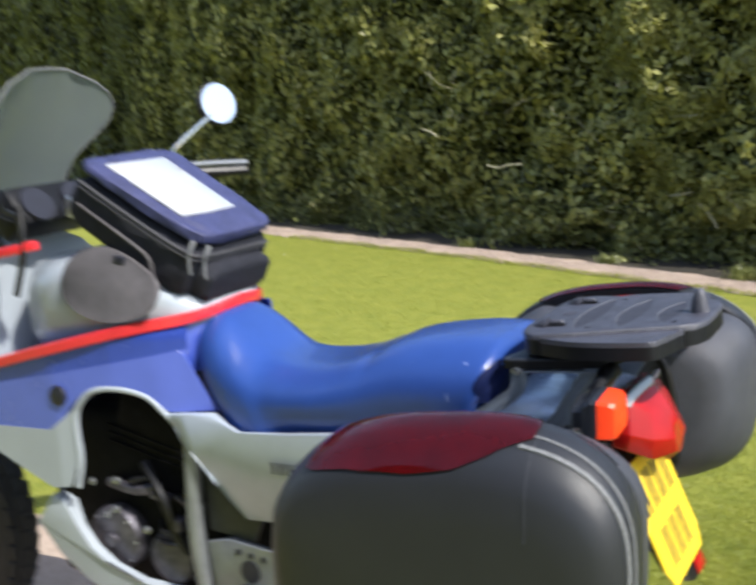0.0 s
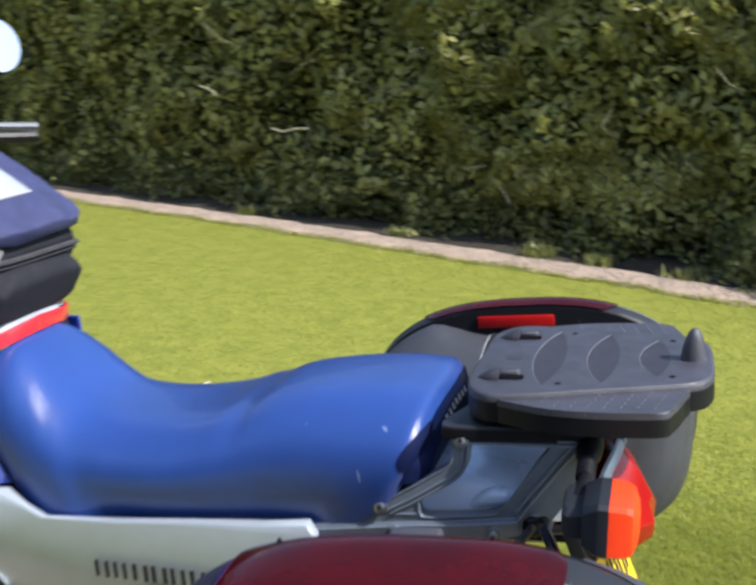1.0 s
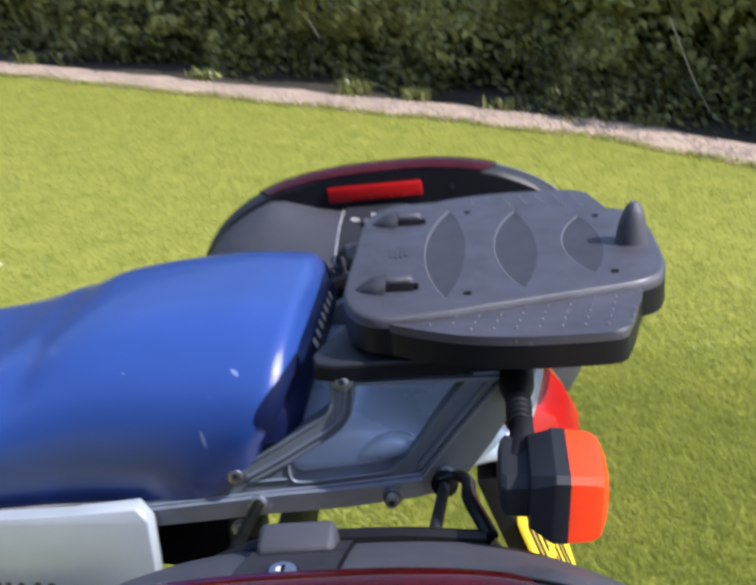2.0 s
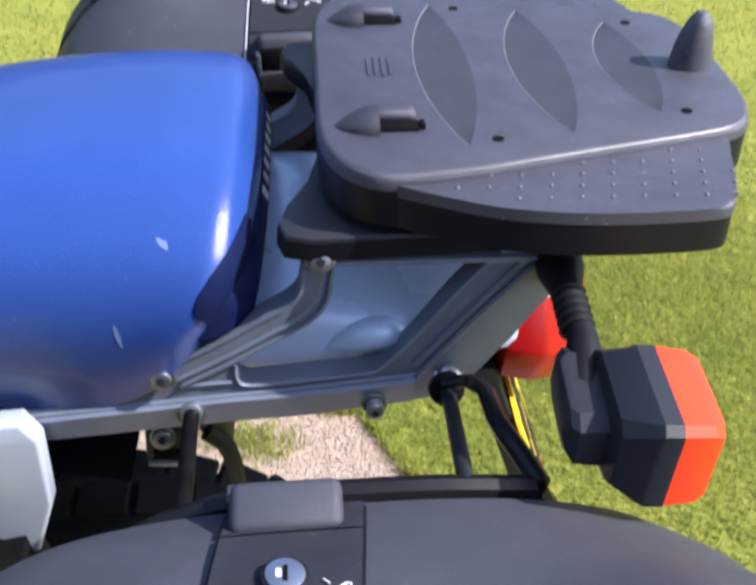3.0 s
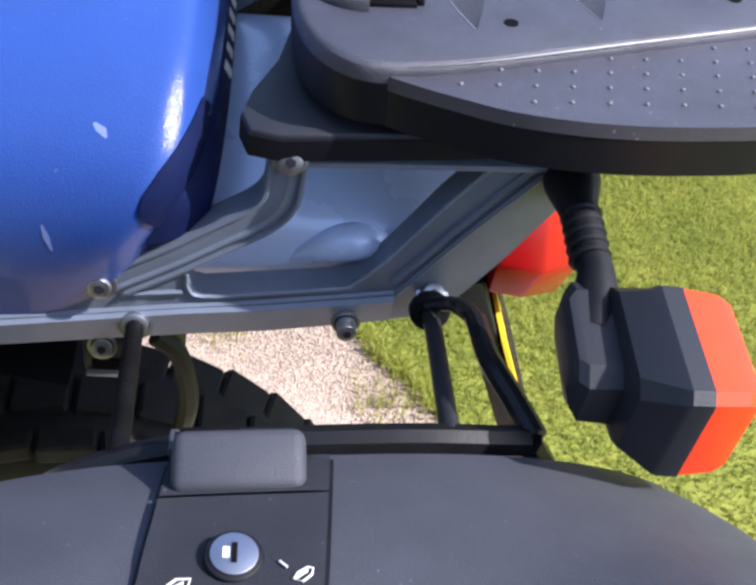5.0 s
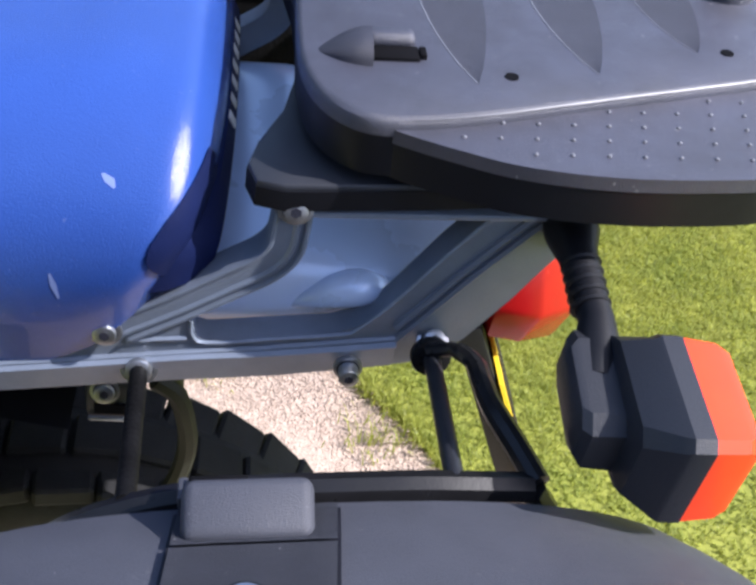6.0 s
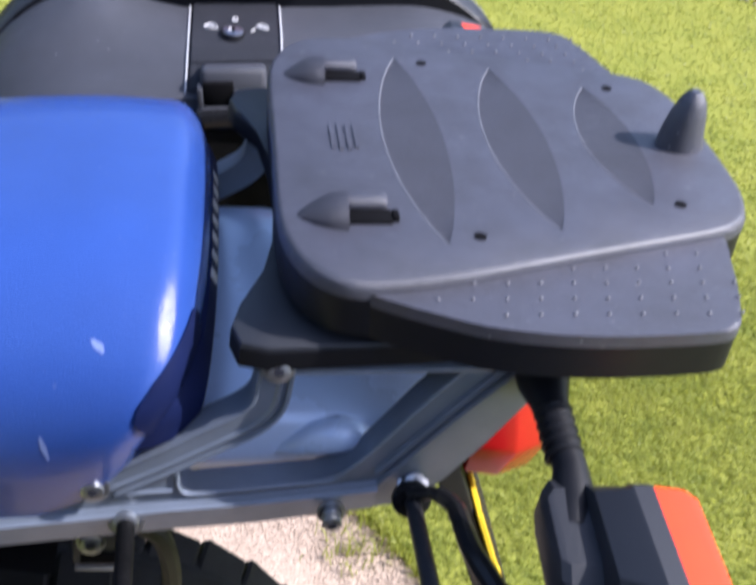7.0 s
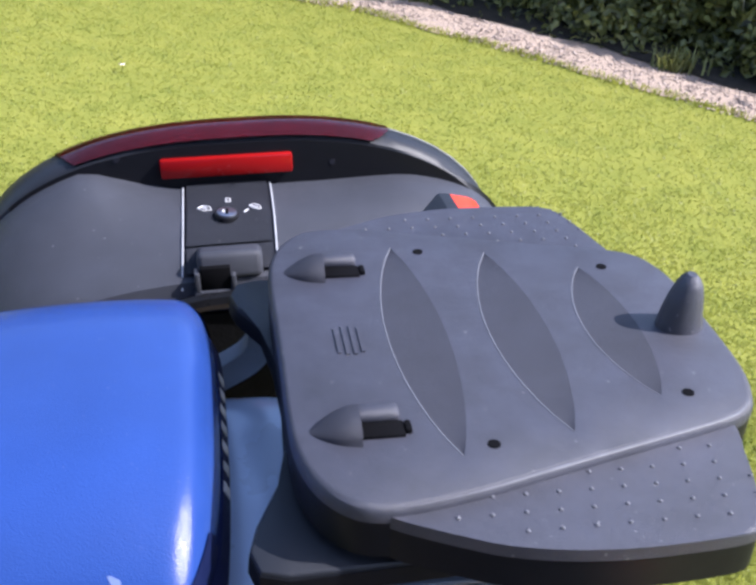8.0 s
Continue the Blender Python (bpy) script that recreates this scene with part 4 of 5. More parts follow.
for sgn in (-1, 1):
    wing = part("plate_wing", prism([(x, -sgn * y) for x, y in WING], lambda a, b, d: plate_point(a, b, d - 0.014), 0.008, 0.0019, seg=3), M["plate"], plate, "side wing with rows of raised dots")
    # The wing's shaded side, likewise coloured black.
    part("wing_side_shade", prism([(0.3 + (x - 0.3) * 0.997, -sgn * y * 0.998) for x, y in WING], lambda a, b, d: plate_point(a, b, d - 0.035), 0.0205), M["black"], wing, "side of the wing, its shade put into black")
    bm = bmesh.new()
    for c in range(12):
        for r in range(6):
            y = -0.187 + r * 0.0135
            x = 0.2125 + c * 0.0184 + (y + 0.167) * 0.24
            inner = -0.1495 + (x - 0.215) * 0.245 - 0.006
            outer = lerp_table([(0.18, -0.136), (0.216, -0.164), (0.254, -0.182), (0.315, -0.1915), (0.40, -0.187)], x)[0] + 0.006
            if outer < y < inner and x < 0.398 - (y + 0.19) * -0.1:
                bmesh.ops.create_icosphere(bm, subdivisions=1, radius=0.0013, matrix=Matrix.Translation(plate_point(x, -sgn * y, -0.0058)))
    # Dots take the paler grey that stands for their glints.
    part("raised_dots", bm, M["dot"], wing, "rows of small raised dots", kind="stuff")
    # front hook housings: a pointed ramp, a slot behind it and a raised cheek beside the slot
    hy = sgn * 0.089
    rings = []
    for k in range(9):
        t = k / 8
        w, h = 0.0012 + 0.0150 * math.sin(math.pi / 2 * t) ** 0.8, 0.0006 + 0.0120 * math.sin(math.pi / 2 * t) ** 1.1
        rings.append([plate_point(0.162 + 0.029 * t, hy + w * math.cos(a), max(0.0, h * math.sin(a) ** 0.7) - 0.001) for a in (math.pi * j / 12 for j in range(13))])
    # Ramp's shaded front put into the darker plate colour.
    hook = part("hook_housing", loft(rings), M["plate_pad"], plate, "pointed hook ramp darkened for its shaded side, slot behind", smooth=40)
    # Black blocks paint the depth of slot and end hollow.
    part("slot", box(plate_point(0.2035, hy - 0.0035, 0.0004), (0.026, 0.0135, 0.0036), (0, -4, 0), 0.001), M["void"], hook, "black block for the shade in the slot")
    part("slot_cheek", box(plate_point(0.2020, hy + 0.0090, 0.0030), (0.027, 0.0125, 0.0095), (0, -4, 0), 0.0042, 3), M["plate"], hook, "raised rounded cheek beside the slot")
    part("slot_end", box(plate_point(0.2185, hy - 0.0030, 0.0012), (0.0040, 0.0095, 0.0040), (0, -4, 0), 0.001), M["void"], hook, "black block for the shade in the hollow")
for x, y in ((0.264, -0.111), (0.264, 0.111), (0.394, -0.077), (0.394, 0.077)):
    # Hole shade drawn as a black disc on the plate.
    part("screw_hole", disc(plate_point(x, y, -0.0005), (-SLOPE, 0, 1), 0.0038, 0.002, 14), M["void"], plate, "black disc for the shade in the screw hole")
rings = []
for t, x0, x1, w in ((0, 0.403, 0.436, 0.013), (0.3, 0.405, 0.433, 0.0125), (0.6, 0.408, 0.4315, 0.011), (0.82, 0.4115, 0.4295, 0.0095), (0.95, 0.4145, 0.4270, 0.0075), (1.03, 0.418, 0.424, 0.004)):
    rings.append([plate_point((x0 + x1) / 2 + (x1 - x0) / 2 * math.cos(a), -0.004 + w * math.sin(a), 0.038 * t) for a in (2 * math.pi * k / 14 for k in range(14))])
part("locating_prong", loft(rings), M["plate"], plate, "upright tapered plastic prong")
for k in range(4):
    part("emblem_bar", box(plate_point(0.190 + 0.005 * k, 0.0, 0.0004), (0.0022, 0.034 - 0.004 * abs(k - 1.5), 0.0012), (0, -4, 0)), M["plate"], plate, "embossed bar")

# indicators
for sgn in (-1, 1):
    hi = 0.016 * (sgn > 0)
    stem = tube([(0.307, sgn * 0.122, 0.921), (0.3065, sgn * 0.140, 0.920 + hi * 0.2), (0.3065, sgn * 0.157, 0.918 + hi * 0.3), (0.3065, sgn * 0.172, 0.916 + hi * 0.4), (0.3075, sgn * 0.195, 0.913 + hi * 0.6), (0.309, sgn * 0.214, 0.909 + hi * 0.8), (0.307, sgn * 0.232, 0.902 + hi), (0.304, sgn * 0.245, 0.896 + hi)],
                [0.0150, 0.0155, 0.0150, 0.0108, 0.0092, 0.0094, 0.0130, 0.0150], 16)
    ind = part("indicator", stem, M["black"], bike, "orange indicator on a ribbed black stem", smooth=60)
    for k in range(5):
        y = 0.178 + 0.0068 * k
        z = 0.9155 - (y - 0.178) * 0.16 + hi * (0.42 + 6 * (y - 0.178))
        part("stem_rib", tube([(0.3070, sgn * y, z), (0.3070, sgn * (y + 0.0012), z - 0.0002), (0.3071, sgn * (y + 0.0026), z - 0.0004)], [0.0100, 0.0112, 0.0100], 16), M["black"], ind)

    def octa(x, yc, zc, w, h, cut=0.38, lean=0.08, sgn=sgn, hi=hi):
        return [(x, sgn * (yc + a * w), zc + hi + b * h - lean * a * w) for a, b in ((1, cut), (cut, 1), (-cut, 1), (-1, cut), (-1, -cut), (-cut, -1), (cut, -1), (1, -cut))]
    hs = [octa(0.2885, 0.252, 0.894, 0.018, 0.009, 0.6, 0.2), octa(0.2905, 0.252, 0.893, 0.025, 0.014, 0.66, 0.2), octa(0.2945, 0.252, 0.892, 0.0295, 0.0165, 0.70, 0.2), octa(0.310, 0.253, 0.892, 0.0300, 0.0175, 0.72, 0.16),
          octa(0.3115, 0.264, 0.895, 0.032, 0.0225, 0.76, 0.12), octa(0.325, 0.274, 0.898, 0.0338, 0.0285, 0.84), octa(0.328, 0.2745, 0.8985, 0.0345, 0.0295, 0.86), octa(0.3385, 0.2745, 0.8985, 0.0345, 0.0295, 0.86)]
    part("housing", loft(hs), M["case_lid"], ind, "dark grey plastic housing", smooth=24)
    ls = [octa(0.3386, 0.2745, 0.8985, 0.0340, 0.0290, 0.86), octa(0.356, 0.2740, 0.8980, 0.0325, 0.0278, 0.86), octa(0.3625, 0.2735, 0.8975, 0.0300, 0.0260, 0.80), octa(0.3675, 0.2730, 0.8970, 0.0210, 0.0190, 0.60), octa(0.3690, 0.2730, 0.8970, 0.0090, 0.0085, 0.55)]
    part("lens", loft(ls), M["lens_orange"], ind, "orange plastic lens with flat faces", smooth=24)

# tank and fairing
TANK = [(-1.02, 0.10, 1.02, 0.85), (-0.95, 0.155, 1.07, 0.855), (-0.85, 0.175, 1.085, 0.875), (-0.75, 0.172, 1.075, 0.89), (-0.65, 0.160, 1.045, 0.905), (-0.58, 0.142, 1.018, 0.925), (-0.545, 0.118, 0.998, 0.935), (-0.522, 0.075, 0.985, 0.945), (-0.512, 0.03, 0.978, 0.95)]
rings = []
for x, w, zt, zb in TANK:
    rings.append([(x, math.copysign(abs(math.cos(a)) ** 0.6, math.cos(a)) * w, (zt + zb) / 2 + math.copysign(abs(math.sin(a)) ** 0.6, math.sin(a)) * (zt - zb) / 2) for a in (2 * math.pi * k / 28 for k in range(28))])
part("fuel_tank", loft(rings), M["white"], bike, "white painted fuel tank", smooth=60)


def flank(a):
    """Half width of the fairing's side at x = a."""
    return lerp_table([(-1.3, 0.15), (-1.05, 0.215), (-0.85, 0.215), (-0.70, 0.195), (-0.60, 0.172), (-0.54, 0.150), (-0.44, 0.118)], a)[0]


def sheet(outline, offset, thick, mat, parent, name, label, sgn, bevel=0.006):
    def fn(a, b, d):
        return (a, sgn * (flank(a) - 0.03 * max(0, (b - 0.93) / 0.1) + offset + d - thick), b)
    return part(name, prism(outline, fn, thick, bevel, seg=2), mat, parent, label, smooth=50)


rings = []
for x, w, zt in ((-1.04, 0.17, 0.84), (-0.95, 0.203, 0.868), (-0.84, 0.203, 0.893), (-0.72, 0.188, 0.922), (-0.62, 0.167, 0.946), (-0.575, 0.140, 0.954), (-0.555, 0.112, 0.957), (-0.535, 0.085, 0.958), (-0.515, 0.05, 0.955)):
    rings.append([(x, -w * 0.86, zt), (x, -w, zt - 0.02), (x, -w, 0.848), (x, -w * 0.8, 0.838), (x, w * 0.8, 0.838), (x, w, 0.848), (x, w, zt - 0.02), (x, w * 0.86, zt)])
part("tank_flank", loft(rings), M["blue"], bike, "deep blue lower flank of the tank", smooth=50)
for sgn in (-1, 1):
    def skin(low, high, offset, mat, parent, name, label, sgn=sgn, n=44):
        """A painted panel between two lines, following the fairing's side."""
        x0, x1 = low[0][0], low[-1][0]
        g = []
        for k in range(n + 1):
            x = x0 + (x1 - x0) * k / n
            a, b = lerp_table(low, x)[0], lerp_table(high, x)[0]
            g.append([(x, sgn * (flank(x) + offset - 0.03 * max(0, (a + (b - a) * j / 6 - 0.93) / 0.1)), a + (b - a) * j / 6) for j in range(7)])
        m = loft(g, closed=False)
        bmesh.ops.recalc_face_normals(m, faces=m.faces[:])
        bmesh.ops.solidify(m, geom=m.faces[:], thickness=0.004)
        return part(name, m, mat, parent, label, smooth=50)
    SPLIT = [(-1.08, 0.800), (-0.738, 0.866), (-0.546, 0.902)]
    blue = skin(SPLIT[:2] + [(-0.536, 0.904)], [(-1.08, 0.828), (-0.733, 0.914), (-0.60, 0.936), (-0.536, 0.946)], 0.0, M["blue"], bike, "fairing_side", "deep blue fairing side panel")
    skin([(-1.08, 0.70), (-0.87, 0.72), (-0.83, 0.75), (-0.80, 0.785), (-0.77, 0.810), (-0.744, 0.822), (-0.71, 0.8265), (-0.676, 0.825), (-0.645, 0.818), (-0.621, 0.808), (-0.60, 0.790), (-0.586, 0.774), (-0.487, 0.777)],
         SPLIT + [(-0.533, 0.870), (-0.510, 0.820), (-0.487, 0.778)], 0.001, M["violet"], blue, "lower_panel", "lighter violet-blue painted lower panel")
    line = smooth_path([(-1.08, sgn * 0.218, 0.838), (-0.95, sgn * 0.222, 0.872), (-0.83, sgn * 0.220, 0.902), (-0.70, sgn * 0.198, 0.932), (-0.61, sgn * 0.172, 0.950), (-0.555, sgn * 0.138, 0.958), (-0.525, sgn * 0.090, 0.965), (-0.512, sgn * 0.045, 0.972), (-0.508, sgn * 0.004, 0.975)], 5)
    rg = [[(p.x + dx * 0.2, p.y + sgn * dx, p.z + dz) for dx, dz in ((0.0, -0.0115), (0.003, -0.0095), (0.003, 0.0095), (0.0, 0.0115), (-0.012, 0.0115), (-0.012, -0.0115))] for p in line]
    part("red_stripe", loft(rg), M["red"], blue, "bright red painted stripe", smooth=40)
    # pale lip round the engine opening, and white cowl ahead of it
    lip = [(-0.815, 0.60), (-0.800, 0.66), (-0.802, 0.73), (-0.795, 0.772), (-0.768, 0.803), (-0.744, 0.815), (-0.71, 0.820), (-0.676, 0.818), (-0.645, 0.811), (-0.619, 0.799), (-0.590, 0.768), (-0.565, 0.738), (-0.550, 0.712)]
    part("arch_lip", tube([(x, sgn * (flank(x) - 0.001), z) for x, z in lip], 0.0065, 10, 3), M["white"], blue, "pale lip round the engine opening")
    skin([(-1.05, 0.66), (-0.94, 0.615), (-0.88, 0.592), (-0.83, 0.600), (-0.805, 0.66)], [(-1.05, 0.715), (-0.87, 0.722), (-0.83, 0.75), (-0.805, 0.77)], 0.002, M["white"], blue, "arch_cowl", "white cowl ahead of the engine")
    part("battery_cover", prism([(-0.535, 0.69), (-0.50, 0.68), (-0.40, 0.555), (-0.42, 0.51), (-0.53, 0.52)], lambda a, b, d, sgn=sgn: (a, sgn * (0.128 + d), b), 0.012, 0.003), M["olive"], bike, "dark olive plastic inner cover")
    sheet([(-0.90, 0.57), (-0.86, 0.555), (-0.845, 0.50), (-0.815, 0.455), (-0.77, 0.418), (-0.70, 0.39), (-0.60, 0.375), (-0.60, 0.345), (-0.72, 0.345), (-0.82, 0.375), (-0.90, 0.43), (-0.96, 0.50)], -0.01, 0.03, M["white"], blue, "belly_cowl", "white lower cowl", sgn)
    part("frame_tube", tube([(-0.545, sgn * 0.150, 0.735), (-0.546, sgn * 0.158, 0.62), (-0.548, sgn * 0.160, 0.50), (-0.54, sgn * 0.15, 0.36)], 0.0165, 12, 4, squash=0.7), M["frame_silver"], bike, "silver painted frame tube")
    foot = part("footrest_plate", prism([(-0.53, 0.50), (-0.47, 0.515), (-0.38, 0.505), (-0.30, 0.50), (-0.28, 0.46), (-0.40, 0.42), (-0.52, 0.40)], lambda a, b, d, sgn=sgn: (a, sgn * (0.14 + d), b), 0.014, 0.003), M["frame_silver"], bike, "silver alloy footrest plate")
    # Dark discs paint the shade inside the plate's openings.
    for x, z in ((-0.45, 0.492), (-0.42, 0.488), (-0.39, 0.484)):
        part("hole", disc((x, sgn * 0.1548, z), (0, 1, 0), 0.007, 0.002, 12), M["ink"], foot)
    part("opening", disc((-0.425, sgn * 0.1548, 0.453), (0, 1, 0), 0.024, 0.002, 18), M["ink"], foot)
    part("footrest", tube([(-0.44, sgn * 0.15, 0.41), (-0.44, sgn * 0.25, 0.41)], 0.014, 10), M["rubber"], foot, "black rubber footrest")
    if sgn < 0:
        # Opening drawn as a dark disc, its shade in the colour.
        part("side_socket", disc((-0.835, sgn * 0.216, 0.80), (0, 1, 0), 0.022, 0.008, 18, 0.002), M["ink"], blue, "dark disc for the shade in a round opening")

# engine
engine_bits = random.Random(4)
# Shade of the engine bay is painted into these near-black parts.
eng = part("engine", box((-0.74, 0, 0.54), (0.52, 0.235, 0.42), (0, 0, 0), 0.03, 3), M["sump"], bike, "engine behind the cowl, its shade put into near-black")
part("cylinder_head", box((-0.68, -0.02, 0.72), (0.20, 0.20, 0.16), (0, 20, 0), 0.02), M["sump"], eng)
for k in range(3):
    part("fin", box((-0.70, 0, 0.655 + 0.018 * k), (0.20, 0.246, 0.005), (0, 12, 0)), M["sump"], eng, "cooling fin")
part("clutch_cover", disc((-0.79, -0.128, 0.462), (0, 1, 0), 0.072, 0.05, 28, 0.014), M["engine"], eng, "grey alloy round cover")
part("cap", disc((-0.79, -0.158, 0.462), (0, 1, 0), 0.016, 0.012, 16, 0.003), M["engine"], eng)
part("generator_cover", disc((-0.645, -0.122, 0.435), (0, 1, 0), 0.058, 0.04, 28, 0.012), M["engine"], eng, "dull alloy round cover")
for k in range(8):
    a = 2 * math.pi * k / 8
    bolt((-0.79 + 0.062 * math.cos(a), -0.150, 0.462 + 0.062 * math.sin(a)), (0, -1, 0), 0.0028, 0.003, eng)
part("carburettor", tube([(-0.80, -0.13, 0.585), (-0.72, -0.14, 0.58), (-0.66, -0.13, 0.592)], 0.012, 10, 3), M["engine"], eng, "metal linkage")
for k in range(16):
    x, z = engine_bits.uniform(-0.86, -0.58), engine_bits.uniform(0.42, 0.60)
    if k % 3 == 0:
        part("bracket", box((x, -0.135, z), (engine_bits.uniform(0.02, 0.05), 0.03, engine_bits.uniform(0.012, 0.03)), (0, engine_bits.uniform(-60, 60), 0), 0.004), M["engine"], eng, "grey alloy bracket")
    elif k % 3 == 1:
        part("pipe", tube([(x, -0.12, z), (x + 0.03, -0.15, z + engine_bits.uniform(-0.02, 0.03)), (x + 0.07, -0.13, z + engine_bits.uniform(-0.05, 0.05))], 0.006, 8, 4), M["tube"], eng, "thin black pipe")
    else:
        bolt((x, -0.15, z), (0, -1, 0.2), 0.006, 0.008, eng)
part("hose", tube([(-0.70, -0.13, 0.64), (-0.64, -0.15, 0.58), (-0.62, -0.14, 0.50), (-0.60, -0.13, 0.45)], 0.011, 8, 4), M["tube"], eng)
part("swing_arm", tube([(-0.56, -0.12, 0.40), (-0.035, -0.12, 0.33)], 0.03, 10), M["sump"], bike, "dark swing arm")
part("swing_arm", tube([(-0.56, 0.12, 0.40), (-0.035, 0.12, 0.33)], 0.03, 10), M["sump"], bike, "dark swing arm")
part("frame_spine", tube([(-1.15, 0, 1.0), (-0.9, 0, 0.92), (-0.5, 0, 0.74), (-0.2, 0, 0.72), (0.1, 0, 0.76)], 0.035, 10, 3), M["tube"], bike)
part("rear_frame", box((-0.32, 0, 0.69), (0.44, 0.22, 0.10), (0, -3, 0), 0.02), M["black"], bike, "black plastic under-seat frame cover")
part("inner_mudguard", loft([[(-0.075 + 0.345 * math.cos(a), y, 0.325 + 0.345 * math.sin(a)) for y in (-0.09, -0.085, -0.04, 0.04, 0.085, 0.09)] for a in (math.radians(d) for d in range(74, 150, 8))], closed=False), M["black"], bike, "black inner mudguard")
part("silencer", tube([(-0.16, -0.195, 0.63), (-0.09, -0.195, 0.64), (-0.03, -0.19, 0.655)], [0.035, 0.045, 0.045, 0.04], 18, 4), M["sump"], bike, "near-black steel silencer")
part("mudguard_lip", tube([(0.080, -0.082, 0.705), (0.096, -0.082, 0.688), (0.104, -0.082, 0.644), (0.100, -0.082, 0.606), (0.090, -0.082, 0.575)], 0.0075, 8, 4), M["flap"], bike, "olive black mudguard lip")
part("mudguard_flap", loft([[(0.09 + a, y, z) for z, a in ((0.705, -0.016), (0.688, 0.0), (0.660, 0.006), (0.635, 0.008))] for y in (-0.080, -0.03, 0.03, 0.080)], closed=False), M["flap"], bike, "olive black rubber mudguard flap")
clip = part("rail_bracket", box((0.056, -0.115, 0.735), (0.034, 0.030, 0.034), (0, 0, 0), 0.004), M["olive"], bike, "dark olive bracket under the rail")
part("bracket_lip", box((0.056, -0.1315, 0.7195), (0.030, 0.003, 0.0035), (0, 0, 0), 0.001), M["frame_silver"], clip, "bright worn lower lip")
# Hollow's shade as a black block on the bracket's face.
part("bracket_hollow", box((0.057, -0.1308, 0.7285), (0.024, 0.0022, 0.009)), M["void"], clip, "black block for the shade in the hollow")
bolt((0.052, -0.131, 0.745), (0, -1, 0.3), 0.0065, 0.005, clip, "dull steel bolt")


def wheel(xc, zc, R, w, name, label):
    """A spoked wheel with a knobbly tyre."""
    wh = part(name, disc((xc, 0, zc), (0, 1, 0), 0.05, 0.14, 20, 0.01), M["frame_silver"], bike, label)
    prof = [(R - 0.085, 0.40), (R - 0.06, 0.49), (R - 0.03, 0.5), (R - 0.012, 0.40), (R - 0.006, 0.2), (R - 0.004, 0), (R - 0.006, -0.2), (R - 0.012, -0.4), (R - 0.03, -0.5), (R - 0.06, -0.49), (R - 0.085, -0.4)]
    part("tyre", loft([[(xc + r * math.cos(a), u * w, zc + r * math.sin(a)) for r, u in prof] for a in (2 * math.pi * k / 72 for k in range(73))], cap=False), M["rubber"], wh, "black block-tread tyre", smooth=60)
    rp = [(R - 0.085, 0.36), (R - 0.10, 0.3), (R - 0.10, -0.3), (R - 0.085, -0.36)]
    part("rim", loft([[(xc + r * math.cos(a), u * w, zc + r * math.sin(a)) for r, u in rp] for a in (2 * math.pi * k / 48 for k in range(49))], cap=False), M["frame_silver"], wh, "silver rim")
    for k in range(18):
        a = 2 * math.pi * k / 18
        s = 1 if k % 2 else -1
        part("spoke", tube([(xc + 0.045 * math.cos(a + 0.5), s * 0.05, zc + 0.045 * math.sin(a + 0.5)), (xc + (R - 0.1) * math.cos(a), 0, zc + (R - 0.1) * math.sin(a))], 0.002, 5), M["steel"], wh)
    block = None
    nb = 32 if R < 0.3 else 44
    for k in range(nb):
        a = 2 * math.pi * k / nb
        for u, turn in ((-0.34, 0.12), (0.0, 0.0), (0.34, -0.12)):
            aa = a + (math.pi / nb if u == 0 else 0)
            if block is None:
                block = part("tread_block", box((0, 0, 0), (5.75 * R / nb, w * 0.315, 0.016), (0, 0, 0), 0.003, 1), M["rubber"], wh)
                ob_ = block
            else:
                ob_ = block.copy()
                scene.collection.objects.link(ob_)
            rr = R - 0.006 - (0.007 if u else 0)
            c = Vector((xc + rr * math.cos(aa), u * w, zc + rr * math.sin(aa)))
            ob_.matrix_basis = Matrix.Translation(c - PLACE[wh]) @ Euler((u * 0.9, math.pi / 2 - aa, 0), "XYZ").to_matrix().to_4x4() @ Matrix.Rotation(turn, 4, "Z")
    return wh


wheel(0.004, 0.275, 0.269, 0.13, "rear_wheel", "spoked rear wheel with block tyre")
wheel(-1.59, 0.345, 0.345, 0.09, "front_wheel", "spoked front wheel with block tyre")
for sgn in (-1, 1):
    part("fork_leg", tube([(-1.55, sgn * 0.10, 0.345), (-1.20, sgn * 0.10, 1.10)], 0.024, 12), M["frame_silver"], bike, "silver fork leg")
    part("stand_leg", tube([(-0.50, sgn * 0.13, 0.36), (-0.42, sgn * 0.17, 0.013)], 0.013, 8), M["tube"], bike, "black centre stand leg")
part("front_mudguard", loft([[(-1.59 + 0.39 * math.cos(a), y, 0.345 + 0.39 * math.sin(a)) for y in (-0.07, -0.05, 0.05, 0.07)] for a in (math.radians(d) for d in range(40, 165, 8))], closed=False), M["white"], bike, "white front mudguard")
NOSE = [(-1.45, 0.05, 1.02, 0.90), (-1.40, 0.13, 1.10, 0.82), (-1.25, 0.19, 1.16, 0.76), (-1.06, 0.20, 1.10, 0.74)]
part("front_fairing", loft([[(x, math.copysign(abs(math.cos(a)) ** 0.7, math.cos(a)) * w, (zt + zb) / 2 + math.sin(a) * (zt - zb) / 2) for a in (2 * math.pi * k / 24 for k in range(24))] for x, w, zt, zb in NOSE]), M["white"], bike, "white front fairing", smooth=60)

# screen, handlebar, mirrors
rows_ = []
for k in range(22):
    t = k / 21
    a = min(1.0, max(0.0, (t - 0.45) / 0.33))
    half = 0.134 + 0.044 * a * a * (3 - 2 * a)
    if t > 0.8:
        half *= max(0.3, (1 - ((t - 0.8) / 0.2) ** 2.6) ** 0.5)
    rows_.append([(-1.20 + 0.24 * t + 0.55 * (half * u) ** 2 * 3.2 - 0.02, half * u, 1.10 + 0.37 * t - 0.9 * (half * u) ** 2) for u in (j / 8 - 1 for j in range(17))])
